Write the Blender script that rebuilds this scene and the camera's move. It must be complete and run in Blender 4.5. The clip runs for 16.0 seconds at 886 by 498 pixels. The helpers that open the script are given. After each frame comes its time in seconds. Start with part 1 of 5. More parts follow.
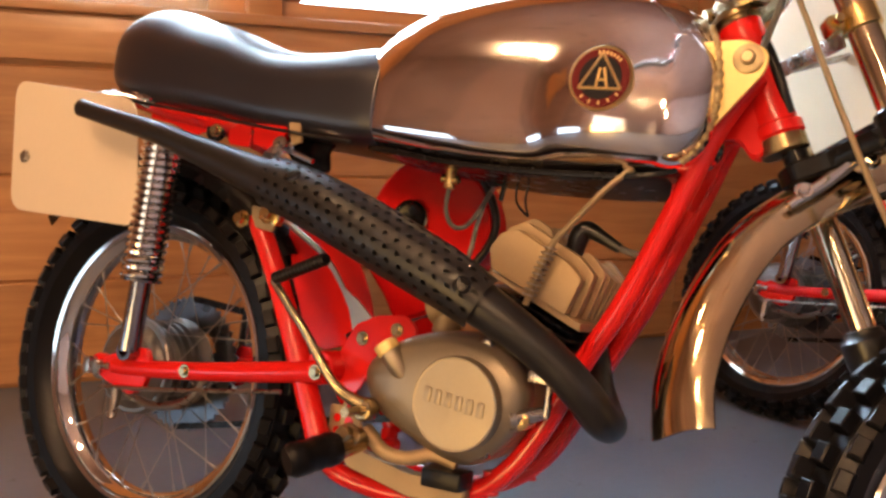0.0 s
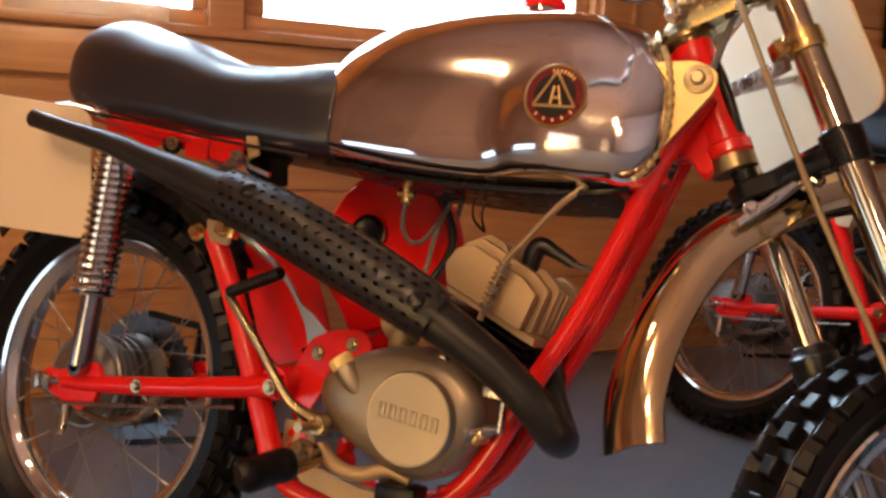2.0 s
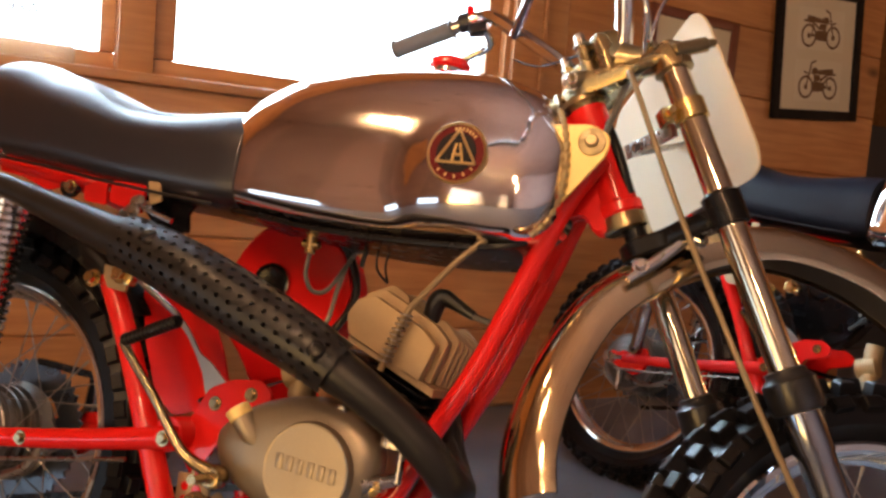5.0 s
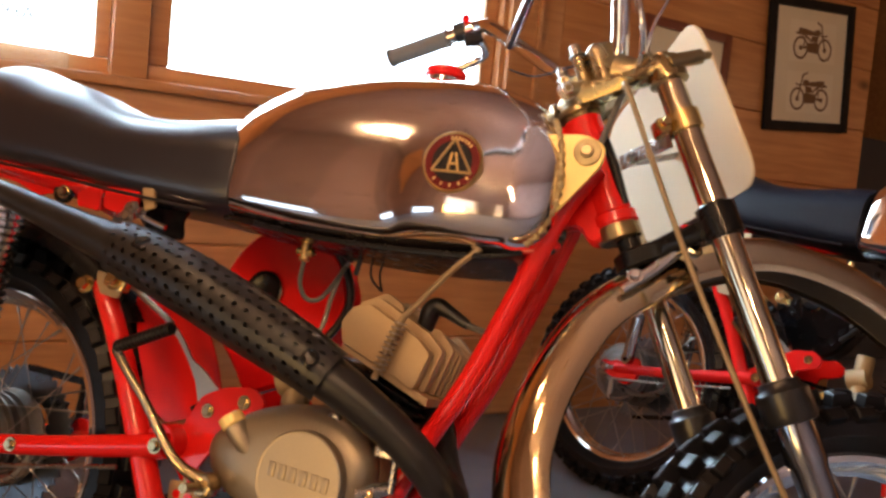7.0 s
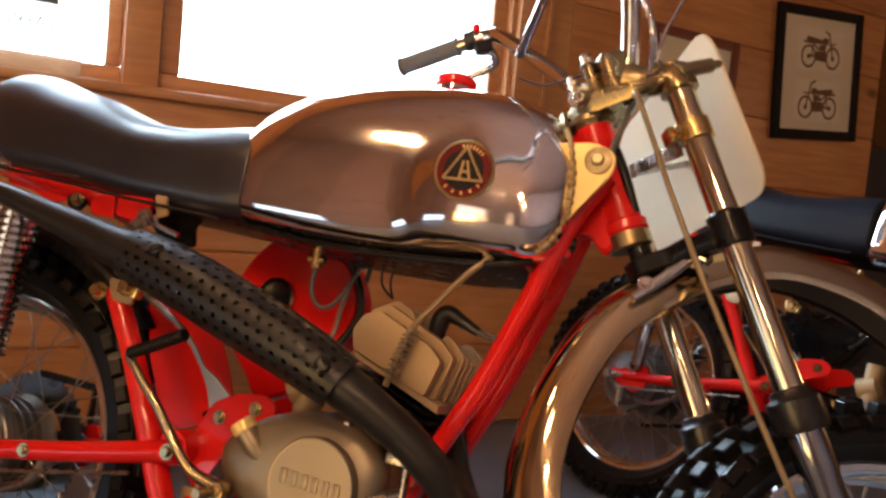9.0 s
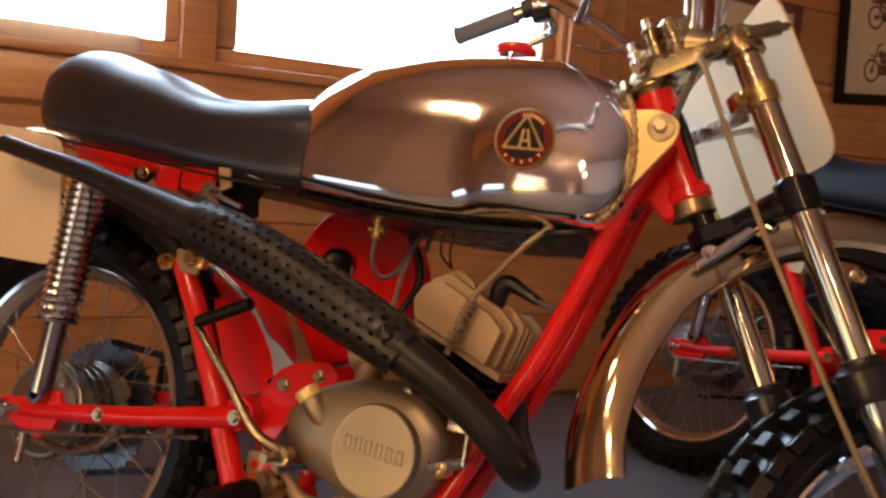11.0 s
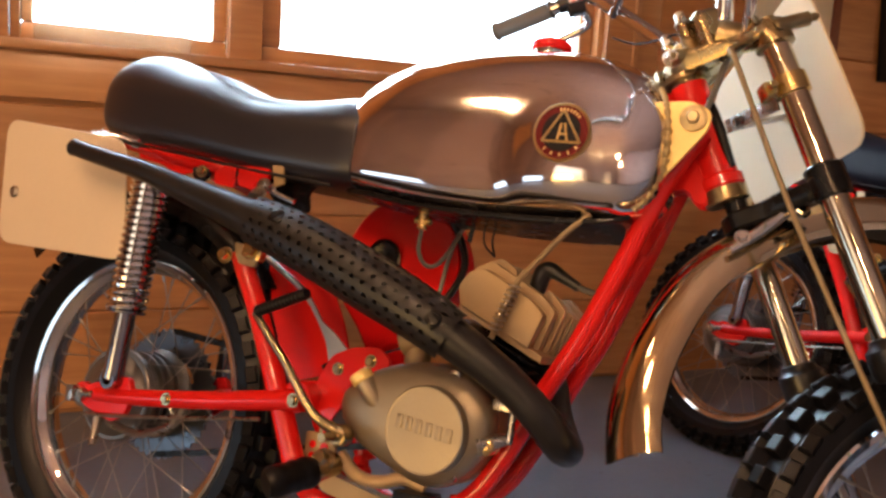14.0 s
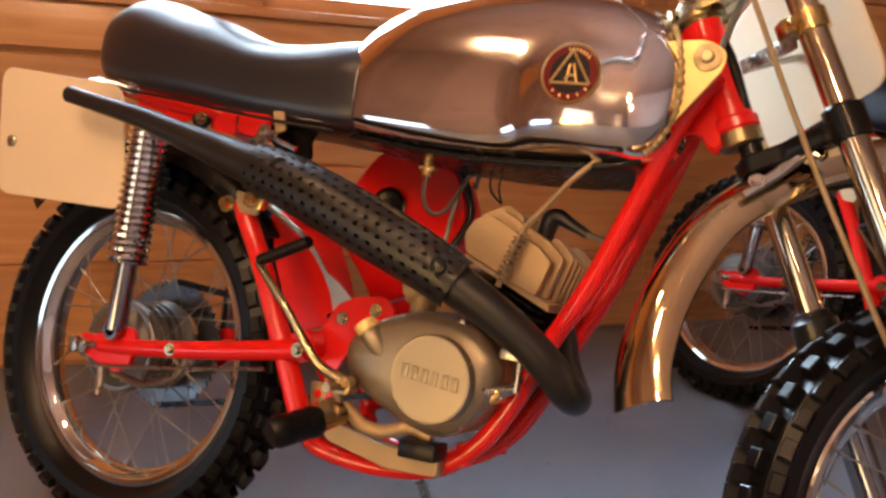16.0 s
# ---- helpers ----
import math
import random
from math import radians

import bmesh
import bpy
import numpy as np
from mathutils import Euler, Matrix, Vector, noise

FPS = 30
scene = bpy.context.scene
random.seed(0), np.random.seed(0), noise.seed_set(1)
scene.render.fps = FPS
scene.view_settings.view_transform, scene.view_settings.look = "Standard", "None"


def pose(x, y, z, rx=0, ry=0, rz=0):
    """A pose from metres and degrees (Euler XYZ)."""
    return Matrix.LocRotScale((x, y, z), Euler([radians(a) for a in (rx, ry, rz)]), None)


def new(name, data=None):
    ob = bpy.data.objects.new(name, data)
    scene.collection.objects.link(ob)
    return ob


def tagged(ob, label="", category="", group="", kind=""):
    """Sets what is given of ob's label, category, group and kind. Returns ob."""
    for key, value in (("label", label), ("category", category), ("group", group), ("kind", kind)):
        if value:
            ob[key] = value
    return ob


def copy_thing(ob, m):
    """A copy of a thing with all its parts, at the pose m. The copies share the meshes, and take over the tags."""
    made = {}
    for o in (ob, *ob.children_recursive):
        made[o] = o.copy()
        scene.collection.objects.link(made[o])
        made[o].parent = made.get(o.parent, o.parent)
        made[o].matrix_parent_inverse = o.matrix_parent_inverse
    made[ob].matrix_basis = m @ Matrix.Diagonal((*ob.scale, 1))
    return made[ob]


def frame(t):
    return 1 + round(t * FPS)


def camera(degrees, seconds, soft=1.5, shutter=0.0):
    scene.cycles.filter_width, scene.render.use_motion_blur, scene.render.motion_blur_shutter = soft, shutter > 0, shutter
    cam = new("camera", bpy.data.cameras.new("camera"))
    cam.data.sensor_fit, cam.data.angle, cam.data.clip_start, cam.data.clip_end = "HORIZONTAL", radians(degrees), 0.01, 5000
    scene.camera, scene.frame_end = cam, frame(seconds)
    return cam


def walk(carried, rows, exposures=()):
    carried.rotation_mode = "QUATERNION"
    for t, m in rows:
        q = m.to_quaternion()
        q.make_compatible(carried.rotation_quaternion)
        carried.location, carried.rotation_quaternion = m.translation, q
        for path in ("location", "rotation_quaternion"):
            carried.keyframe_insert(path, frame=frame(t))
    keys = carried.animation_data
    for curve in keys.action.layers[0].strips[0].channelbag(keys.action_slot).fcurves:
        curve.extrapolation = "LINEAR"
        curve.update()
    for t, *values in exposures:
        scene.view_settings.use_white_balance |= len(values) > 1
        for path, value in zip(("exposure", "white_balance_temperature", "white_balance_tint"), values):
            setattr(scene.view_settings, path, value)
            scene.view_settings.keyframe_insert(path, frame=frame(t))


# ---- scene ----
cam = camera(56.0, 16.0, soft=2.8)
PATH = [
    (0, 1.0751, -0.9020, 0.7591, 28.623, -9.653, 2.258),
    (0.5, 1.0775, -0.9000, 0.7637, 27.386, -8.261, 2.767),
    (1, 1.0840, -0.9042, 0.7655, 25.992, -7.218, 3.126),
    (1.5, 1.0880, -0.9047, 0.7637, 26.007, -7.385, 3.184),
    (2, 1.0869, -0.8985, 0.7594, 26.253, -8.484, 3.017),
    (2.5, 1.0941, -0.8895, 0.7618, 24.776, -8.604, 3.238),
    (3, 1.1018, -0.9027, 0.7612, 21.821, -5.827, 3.812),
    (3.5, 1.0985, -0.9080, 0.7612, 21.567, -5.525, 4.401),
    (4, 1.1000, -0.9098, 0.7623, 21.553, -5.087, 4.725),
    (4.5, 1.1033, -0.9084, 0.7628, 21.048, -4.881, 4.740),
    (5, 1.1041, -0.9084, 0.7633, 20.403, -4.605, 4.815),
    (7.5, 1.0998, -0.9122, 0.7648, 19.883, -3.757, 5.345),
    (8, 1.1000, -0.9150, 0.7652, 20.071, -3.505, 5.380),
    (10.5, 1.0878, -0.9214, 0.7613, 21.964, -4.039, 5.282),
    (11, 1.0866, -0.9246, 0.7602, 23.659, -5.770, 4.821),
    (11.5, 1.0787, -0.9222, 0.7561, 24.472, -6.725, 4.863),
    (12, 1.0652, -0.9115, 0.7523, 26.155, -9.013, 4.135),
    (12.5, 1.0722, -0.9216, 0.7588, 27.096, -9.419, 3.492),
    (13, 1.0944, -0.9530, 0.7632, 27.038, -7.987, 3.500),
    (13.5, 1.1057, -0.9729, 0.7648, 26.406, -6.944, 3.398),
    (14, 1.1075, -0.9791, 0.7698, 26.446, -6.858, 3.431),
    (14.5, 1.1109, -0.9821, 0.7683, 26.385, -6.686, 3.539),
    (15, 1.1052, -0.9793, 0.7633, 26.552, -6.838, 3.463),
    (15.5, 1.0958, -0.9629, 0.7562, 27.079, -9.267, 3.190),
    (16, 1.0988, -0.9568, 0.7583, 26.727, -10.096, 3.118),
]
walk(cam, [(t, pose(x, y, z, 90 + pitch, 0, yaw) @ pose(0, 0, 0, 0, 0, roll)) for t, x, y, z, yaw, pitch, roll in PATH],
     exposures=[(0.0, 0.44), (1.5, 0.14), (2.5, 0.10), (4.0, 0.18), (5.0, 0.22), (7.5, 0.15), (8.0, 0.02), (10.5, -0.14), (11.5, -0.22), (12.5, 0.32), (13.5, 0.22), (14.5, 0.11), (15.5, 0.25), (16.0, 0.37)])

# ---- plan: the window wall stands at ROOM, u along it, depth behind it ----
WALL_YAW, WALL_DIST = 50.7, 0.90
ROOM = pose(-math.sin(radians(WALL_YAW)) * WALL_DIST, math.cos(radians(WALL_YAW)) * WALL_DIST, 0, 0, 0, WALL_YAW)
LEAN = 12.95                       # the motorcycles lean on their side stands

# ---- light ----
world = bpy.data.worlds.new("sky")
scene.world = world
world.use_nodes = True
wn = world.node_tree.nodes
sky = wn.new("ShaderNodeTexSky")
sky.sky_type = 'NISHITA'
sky.sun_disc = False
sky.sun_elevation, sky.sun_rotation = radians(35), radians(40)
wn["Background"].inputs["Strength"].default_value = 0.10
world.node_tree.links.new(sky.outputs["Color"], wn["Background"].inputs["Color"])


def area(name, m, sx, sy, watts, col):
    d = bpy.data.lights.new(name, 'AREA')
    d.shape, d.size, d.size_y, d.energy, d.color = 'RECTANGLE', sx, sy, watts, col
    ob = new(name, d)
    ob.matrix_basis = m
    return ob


# daylight standing in the window opening, facing inwards, its beam narrowed off the second bike
area("window_daylight", ROOM @ pose(0.71, 0.19, 1.60, -90, 0, 0), 2.02, 1.22, 130, (0.66, 0.84, 1.0)).data.spread = radians(104)
# unseen lamps added at the side wall for gold and cool reflections in the tank
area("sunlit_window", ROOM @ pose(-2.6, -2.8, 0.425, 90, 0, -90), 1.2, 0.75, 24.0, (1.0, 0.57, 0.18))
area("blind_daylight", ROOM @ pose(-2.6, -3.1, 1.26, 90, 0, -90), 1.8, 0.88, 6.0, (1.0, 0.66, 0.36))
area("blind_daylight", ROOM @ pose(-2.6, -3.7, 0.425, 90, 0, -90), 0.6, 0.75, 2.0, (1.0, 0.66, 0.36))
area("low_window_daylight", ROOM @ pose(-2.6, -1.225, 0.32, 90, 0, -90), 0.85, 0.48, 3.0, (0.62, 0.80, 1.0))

# ---- materials ----
def mat(name, base, rough=0.5, metal=0.0, var=0.12, scale=14.0, fine=160.0, bump=0.15, dist=0.0006, coat=0.0, wear=0.12, spec=0.5):
    m = bpy.data.materials.new(name)
    m.use_nodes = True
    nt = m.node_tree
    b = nt.nodes["Principled BSDF"]
    tc = nt.nodes.new("ShaderNodeTexCoord")
    big, small = nt.nodes.new("ShaderNodeTexNoise"), nt.nodes.new("ShaderNodeTexNoise")
    big.inputs["Scale"].default_value, small.inputs["Scale"].default_value = scale, fine
    big.inputs["Detail"].default_value = small.inputs["Detail"].default_value = 5
    for n in (big, small):
        nt.links.new(tc.outputs["Object"], n.inputs["Vector"])
    mix = nt.nodes.new("ShaderNodeMix")
    mix.data_type = 'RGBA'
    lo = [max(0, c * (1 - var)) for c in base]
    hi = [min(1, c * (1 + var)) for c in base]
    mix.inputs["A"].default_value, mix.inputs["B"].default_value = (*lo, 1), (*hi, 1)
    add = nt.nodes.new("ShaderNodeMath")
    add.operation = 'MULTIPLY_ADD'
    nt.links.new(small.outputs["Fac"], add.inputs[0])
    add.inputs[1].default_value = 0.5
    half = nt.nodes.new("ShaderNodeMath")
    half.operation = 'MULTIPLY'
    half.inputs[1].default_value = 0.5
    nt.links.new(big.outputs["Fac"], half.inputs[0])
    nt.links.new(half.outputs[0], add.inputs[2])
    nt.links.new(add.outputs[0], mix.inputs["Factor"])
    nt.links.new(mix.outputs["Result"], b.inputs["Base Color"])
    mr = nt.nodes.new("ShaderNodeMapRange")
    mr.inputs["From Min"].default_value, mr.inputs["From Max"].default_value = 0.3, 0.7
    mr.inputs["To Min"].default_value, mr.inputs["To Max"].default_value = max(0.02, rough * (1 - wear)), min(1, rough * (1 + wear))
    nt.links.new(big.outputs["Fac"], mr.inputs["Value"])
    nt.links.new(mr.outputs["Result"], b.inputs["Roughness"])
    b.inputs["Metallic"].default_value = metal
    b.inputs["Coat Weight"].default_value = coat
    b.inputs["Coat Roughness"].default_value = 0.08
    b.inputs["Specular IOR Level"].default_value = spec
    if bump:
        bp = nt.nodes.new("ShaderNodeBump")
        bp.inputs["Strength"].default_value, bp.inputs["Distance"].default_value = bump, dist
        nt.links.new(small.outputs["Fac"], bp.inputs["Height"])
        nt.links.new(bp.outputs["Normal"], b.inputs["Normal"])
    return m


def wood(name, dark, light, rough=0.45, coat=0.25):
    """Varnished pine: grain along the object's x, knots here and there, tone by the piece."""
    m = bpy.data.materials.new(name)
    m.use_nodes = True
    nt = m.node_tree
    L = nt.links.new
    b = nt.nodes["Principled BSDF"]
    tc, oi = nt.nodes.new("ShaderNodeTexCoord"), nt.nodes.new("ShaderNodeObjectInfo")
    off = nt.nodes.new("ShaderNodeVectorMath")
    off.operation = 'MULTIPLY_ADD'
    comb = nt.nodes.new("ShaderNodeCombineXYZ")
    for k in range(3):
        L(oi.outputs["Random"], comb.inputs[k])
    L(comb.outputs[0], off.inputs[0])
    off.inputs[1].default_value = (31, 17, 23)
    L(tc.outputs["Object"], off.inputs[2])
    mp = nt.nodes.new("ShaderNodeMapping")
    mp.inputs["Scale"].default_value = (1.6, 20, 20)
    L(off.outputs[0], mp.inputs["Vector"])
    # knots bend the grain
    vor = nt.nodes.new("ShaderNodeTexVoronoi")
    vm = nt.nodes.new("ShaderNodeMapping")
    vm.inputs["Scale"].default_value = (2.0, 4.2, 4.2)
    L(off.outputs[0], vm.inputs["Vector"])
    L(vm.outputs[0], vor.inputs["Vector"])
    vor.inputs["Scale"].default_value = 1.0
    kn = nt.nodes.new("ShaderNodeMapRange")
    kn.inputs["From Min"].default_value, kn.inputs["From Max"].default_value = 0.05, 0.13
    kn.inputs["To Min"].default_value, kn.inputs["To Max"].default_value = 1, 0
    L(vor.outputs["Distance"], kn.inputs["Value"])
    gr = nt.nodes.new("ShaderNodeTexNoise")
    gr.inputs["Scale"].default_value, gr.inputs["Detail"].default_value, gr.inputs["Distortion"].default_value = 2.2, 8, 0.6
    L(mp.outputs[0], gr.inputs["Vector"])
    blot = nt.nodes.new("ShaderNodeTexNoise")
    blot.inputs["Scale"].default_value = 2.5
    L(off.outputs[0], blot.inputs["Vector"])
    ramp = nt.nodes.new("ShaderNodeValToRGB")
    ramp.color_ramp.elements[0].position, ramp.color_ramp.elements[1].position = 0.3, 0.72
    ramp.color_ramp.elements[0].color, ramp.color_ramp.elements[1].color = (*dark, 1), (*light, 1)
    s = nt.nodes.new("ShaderNodeMath")
    s.operation = 'MULTIPLY_ADD'
    s.inputs[1].default_value = 0.6
    h = nt.nodes.new("ShaderNodeMath")
    h.operation = 'MULTIPLY'
    h.inputs[1].default_value = 0.4
    L(blot.outputs["Fac"], h.inputs[0])
    L(gr.outputs["Fac"], s.inputs[0])
    L(h.outputs[0], s.inputs[2])
    L(s.outputs[0], ramp.inputs["Fac"])
    mx = nt.nodes.new("ShaderNodeMix")
    mx.data_type = 'RGBA'
    L(kn.outputs["Result"], mx.inputs["Factor"])
    L(ramp.outputs["Color"], mx.inputs["A"])
    mx.inputs["B"].default_value = (*[c * 0.35 for c in dark], 1)
    hsv = nt.nodes.new("ShaderNodeHueSaturation")
    tone = nt.nodes.new("ShaderNodeMapRange")
    tone.inputs["To Min"].default_value, tone.inputs["To Max"].default_value = 0.85, 1.15
    L(oi.outputs["Random"], tone.inputs["Value"])
    L(tone.outputs["Result"], hsv.inputs["Value"])
    L(mx.outputs["Result"], hsv.inputs["Color"])
    L(hsv.outputs["Color"], b.inputs["Base Color"])
    b.inputs["Roughness"].default_value = rough
    b.inputs["Coat Weight"].default_value, b.inputs["Coat Roughness"].default_value = coat, 0.25
    bp = nt.nodes.new("ShaderNodeBump")
    bp.inputs["Strength"].default_value, bp.inputs["Distance"].default_value = 0.25, 0.0008
    L(gr.outputs["Fac"], bp.inputs["Height"])
    L(bp.outputs["Normal"], b.inputs["Normal"])
    return m


def glass(name):
    m = bpy.data.materials.new(name)
    m.use_nodes = True
    b = m.node_tree.nodes["Principled BSDF"]
    b.inputs["Transmission Weight"].default_value, b.inputs["Roughness"].default_value, b.inputs["IOR"].default_value = 1, 0.0, 1.45
    return m


def paper(name, col, trans):
    m = bpy.data.materials.new(name)
    m.use_nodes = True
    nt = m.node_tree
    b, out = nt.nodes["Principled BSDF"], nt.nodes["Material Output"]
    b.inputs["Base Color"].default_value, b.inputs["Roughness"].default_value = (*col, 1), 0.7
    t, mx = nt.nodes.new("ShaderNodeBsdfTranslucent"), nt.nodes.new("ShaderNodeMixShader")
    t.inputs["Color"].default_value, mx.inputs[0].default_value = (*col, 1), trans
    nt.links.new(b.outputs[0], mx.inputs[1])
    nt.links.new(t.outputs[0], mx.inputs[2])
    nt.links.new(mx.outputs[0], out.inputs["Surface"])
    return m


def glow(name, col, strength):
    m = bpy.data.materials.new(name)
    m.use_nodes = True
    b = m.node_tree.nodes["Principled BSDF"]
    b.inputs["Base Color"].default_value, b.inputs["Emission Color"].default_value = (*col, 1), (*col, 1)
    b.inputs["Emission Strength"].default_value = strength
    return m


PINE = wood("varnished_pine", (0.36, 0.14, 0.045), (0.60, 0.30, 0.115))
TRIM = wood("pine_trim", (0.40, 0.17, 0.06), (0.62, 0.32, 0.13), 0.4, 0.35)
# blue of the window's daylight is mixed into the floor's grey
FLOOR = mat("painted_concrete", (0.165, 0.18, 0.22), 0.5, var=0.14, scale=2.5, fine=60, bump=0.2, dist=0.001, wear=0.3)
nt = FLOOR.node_tree
specks, cut, dirt = nt.nodes.new("ShaderNodeTexNoise"), nt.nodes.new("ShaderNodeMapRange"), nt.nodes.new("ShaderNodeMix")
specks.inputs["Scale"].default_value, specks.inputs["Detail"].default_value, specks.inputs["Roughness"].default_value = 26, 3, 0.6
cut.inputs["From Min"].default_value, cut.inputs["From Max"].default_value, cut.inputs["To Max"].default_value = 0.66, 0.74, 0.55
dirt.data_type = 'RGBA'
dirt.inputs["B"].default_value = (0.09, 0.075, 0.06, 1)
nt.links.new(nt.nodes["Texture Coordinate"].outputs["Object"], specks.inputs["Vector"])
nt.links.new(specks.outputs["Fac"], cut.inputs["Value"])
nt.links.new(cut.outputs["Result"], dirt.inputs["Factor"])
nt.links.new(nt.nodes["Principled BSDF"].inputs["Base Color"].links[0].from_socket, dirt.inputs["A"])
nt.links.new(dirt.outputs["Result"], nt.nodes["Principled BSDF"].inputs["Base Color"])
# boards of unseen walls and ceiling, toned for what the tank reflects
SIDEBOARD = wood("brown_side_boards", (0.215, 0.145, 0.128), (0.305, 0.216, 0.194), 0.6, 0.0)
CHROME = mat("chrome", (0.74, 0.72, 0.70), 0.06, 1.0, var=0.04, scale=9, fine=400, bump=0.015, dist=0.0003, wear=0.5)
# warm light's gold is tinted into the mudguard and fork chrome
WARMLITCHROME = mat("warm_lit_chrome", (0.66, 0.53, 0.34), 0.13, 1.0, var=0.06, scale=9, fine=400, bump=0.015, dist=0.0003, wear=0.5)
FORKCHROME = mat("fork_tube_chrome", (0.64, 0.55, 0.40), 0.12, 1.0, var=0.06, scale=12, fine=300, bump=0.02, dist=0.0003, wear=0.5)
TANKCHROME = mat("polished_tank_chrome", (0.91, 0.84, 0.80), 0.075, 1.0, var=0.05, scale=7, fine=22, bump=0.02, dist=0.0012, wear=0.5)
DARKSTEEL = mat("dark_steel", (0.17, 0.20, 0.24), 0.3, 1.0, var=0.2, scale=30)
STEEL = mat("zinc_steel", (0.42, 0.39, 0.35), 0.28, 1.0, var=0.15, scale=40)
SPOKE = mat("spoke_steel", (0.40, 0.38, 0.35), 0.35, 1.0, var=0.15, scale=40)
# hub alloy is darkened for the dim light low on the bikes
HUBALLOY = mat("darkened_hub_alloy", (0.25, 0.24, 0.23), 0.38, 0.9, var=0.2, scale=25)
# dark grey sheet laid inside the chromed mudguard
LINING = mat("dull_dark_grey", (0.10, 0.09, 0.08), 0.5, 0.3, var=0.2, scale=20)
BRASS = mat("yellow_zinc", (0.72, 0.52, 0.22), 0.25, 1.0, var=0.15, scale=40)
RED = mat("red_enamel", (0.68, 0.011, 0.010), 0.20, var=0.08, scale=20, fine=45, bump=0.03, dist=0.0006, coat=0.35, spec=0.35)
BLACKPAINT = mat("satin_black_paint", (0.006, 0.006, 0.007), 0.26, spec=0.25, var=0.25, scale=30, bump=0.12)
PIPE = mat("heatproof_black", (0.012, 0.011, 0.0115), 0.37, spec=0.42, var=0.3, scale=18, fine=220, bump=0.25, dist=0.0005)
RUBBER = mat("tyre_rubber", (0.0058, 0.0056, 0.0066), 0.32, var=0.3, scale=25, bump=0.25, dist=0.0006, spec=0.20)
VINYL = mat("black_vinyl", (0.012, 0.0125, 0.020), 0.33, spec=0.75, var=0.15, scale=12, fine=420, bump=0.06, dist=0.0003, wear=0.06)
ALLOY = mat("cast_alloy", (0.33, 0.275, 0.20), 0.42, 0.8, var=0.12, scale=16, fine=300, bump=0.3, dist=0.0004)
ALLOYDULL = mat("sandblasted_alloy", (0.43, 0.31, 0.175), 0.55, 0.55, var=0.14, scale=20, fine=350, bump=0.4, dist=0.0005)
CREAM = mat("cream_plastic", (0.71, 0.59, 0.43), 0.42, var=0.05, scale=8, bump=0.08)
SOLDER = mat("soft_solder", (0.50, 0.40, 0.22), 0.42, 0.8, var=0.25, scale=60, bump=0.2, dist=0.0006)
# gold of the warm reflections on the kick lever's chrome is in the colour
GOLDTINT = mat("gold_tinted_chrome", (0.40, 0.31, 0.18), 0.22, 1.0, var=0.2, scale=30)
SLIDER = mat("polished_slider_alloy", (0.30, 0.31, 0.34), 0.15, 1.0, var=0.12, scale=20)
YOKE = mat("golden_cast_alloy", (0.31, 0.235, 0.125), 0.28, 0.95, var=0.15, scale=16, fine=200, bump=0.2, dist=0.0004)
# yellow of the warm lamps is mixed into the cream
IVORY = mat("cream_enamel", (0.84, 0.64, 0.24), 0.3, 0.2, var=0.06, scale=15)
MATTBLACK = mat("matt_black_sleeve", (0.006, 0.006, 0.006), 0.85, spec=0.05)
GREYRUBBER = mat("grey_cable", (0.12, 0.115, 0.105), 0.5, var=0.2, scale=50)
TANCABLE = mat("tan_cable", (0.27, 0.20, 0.11), 0.4, 0.3, var=0.2, scale=50)
HOSE = mat("clear_hose", (0.34, 0.32, 0.29), 0.25, var=0.1)
MAROON = mat("emblem_maroon", (0.12, 0.007, 0.008), 0.6, var=0.1, spec=0.2)
FIELD = mat("emblem_black", (0.012, 0.010, 0.012), 0.6, var=0.1, spec=0.2)
GOLD = mat("emblem_gold", (0.75, 0.55, 0.25), 0.3, 0.9, var=0.1)
# darker copy of the saddle vinyl, with shade put into its colour
SHADEDNAVY = mat("shaded_navy_vinyl", (0.007, 0.009, 0.015), 0.45, var=0.2, scale=12, fine=420, bump=0.3, dist=0.0004, spec=0.22)
DARKPLASTIC = mat("black_plastic", (0.010, 0.010, 0.011), 0.30, var=0.2)
FRAMEBLACK = mat("black_stained_frame", (0.008, 0.008, 0.009), 0.6, var=0.2, spec=0.2)
MATBOARD = mat("cream_mat_board", (0.72, 0.66, 0.50), 0.7, var=0.04)
INK = mat("print_ink", (0.16, 0.09, 0.04), 0.7, var=0.2)
BROWNFRAME = mat("mahogany_frame", (0.16, 0.05, 0.03), 0.4, var=0.2)
SLATE = mat("slate_blue", (0.06, 0.065, 0.075), 0.8, var=0.3, scale=6, fine=80)
GREYWALL = mat("sage_grey_paint", (0.30, 0.30, 0.25), 0.7, var=0.1, scale=3)
GLASS = glass("window_glass")
PAPER = paper("sign_paper", (0.85, 0.85, 0.83), 0.65)


# ---- mesh building ----
class G:
    """Vertices and faces of one mesh."""
    def __init__(self):
        self.v, self.f = [], []

    def add(self, v, f):
        n = len(self.v)
        self.v += [tuple(p) for p in v]
        self.f += [[i + n for i in q] for q in f]
        return self

    def bm(self, b):
        b.verts.ensure_lookup_table()
        self.add([v.co.copy() for v in b.verts], [[v.index for v in q.verts] for q in b.faces])
        b.free()
        return self


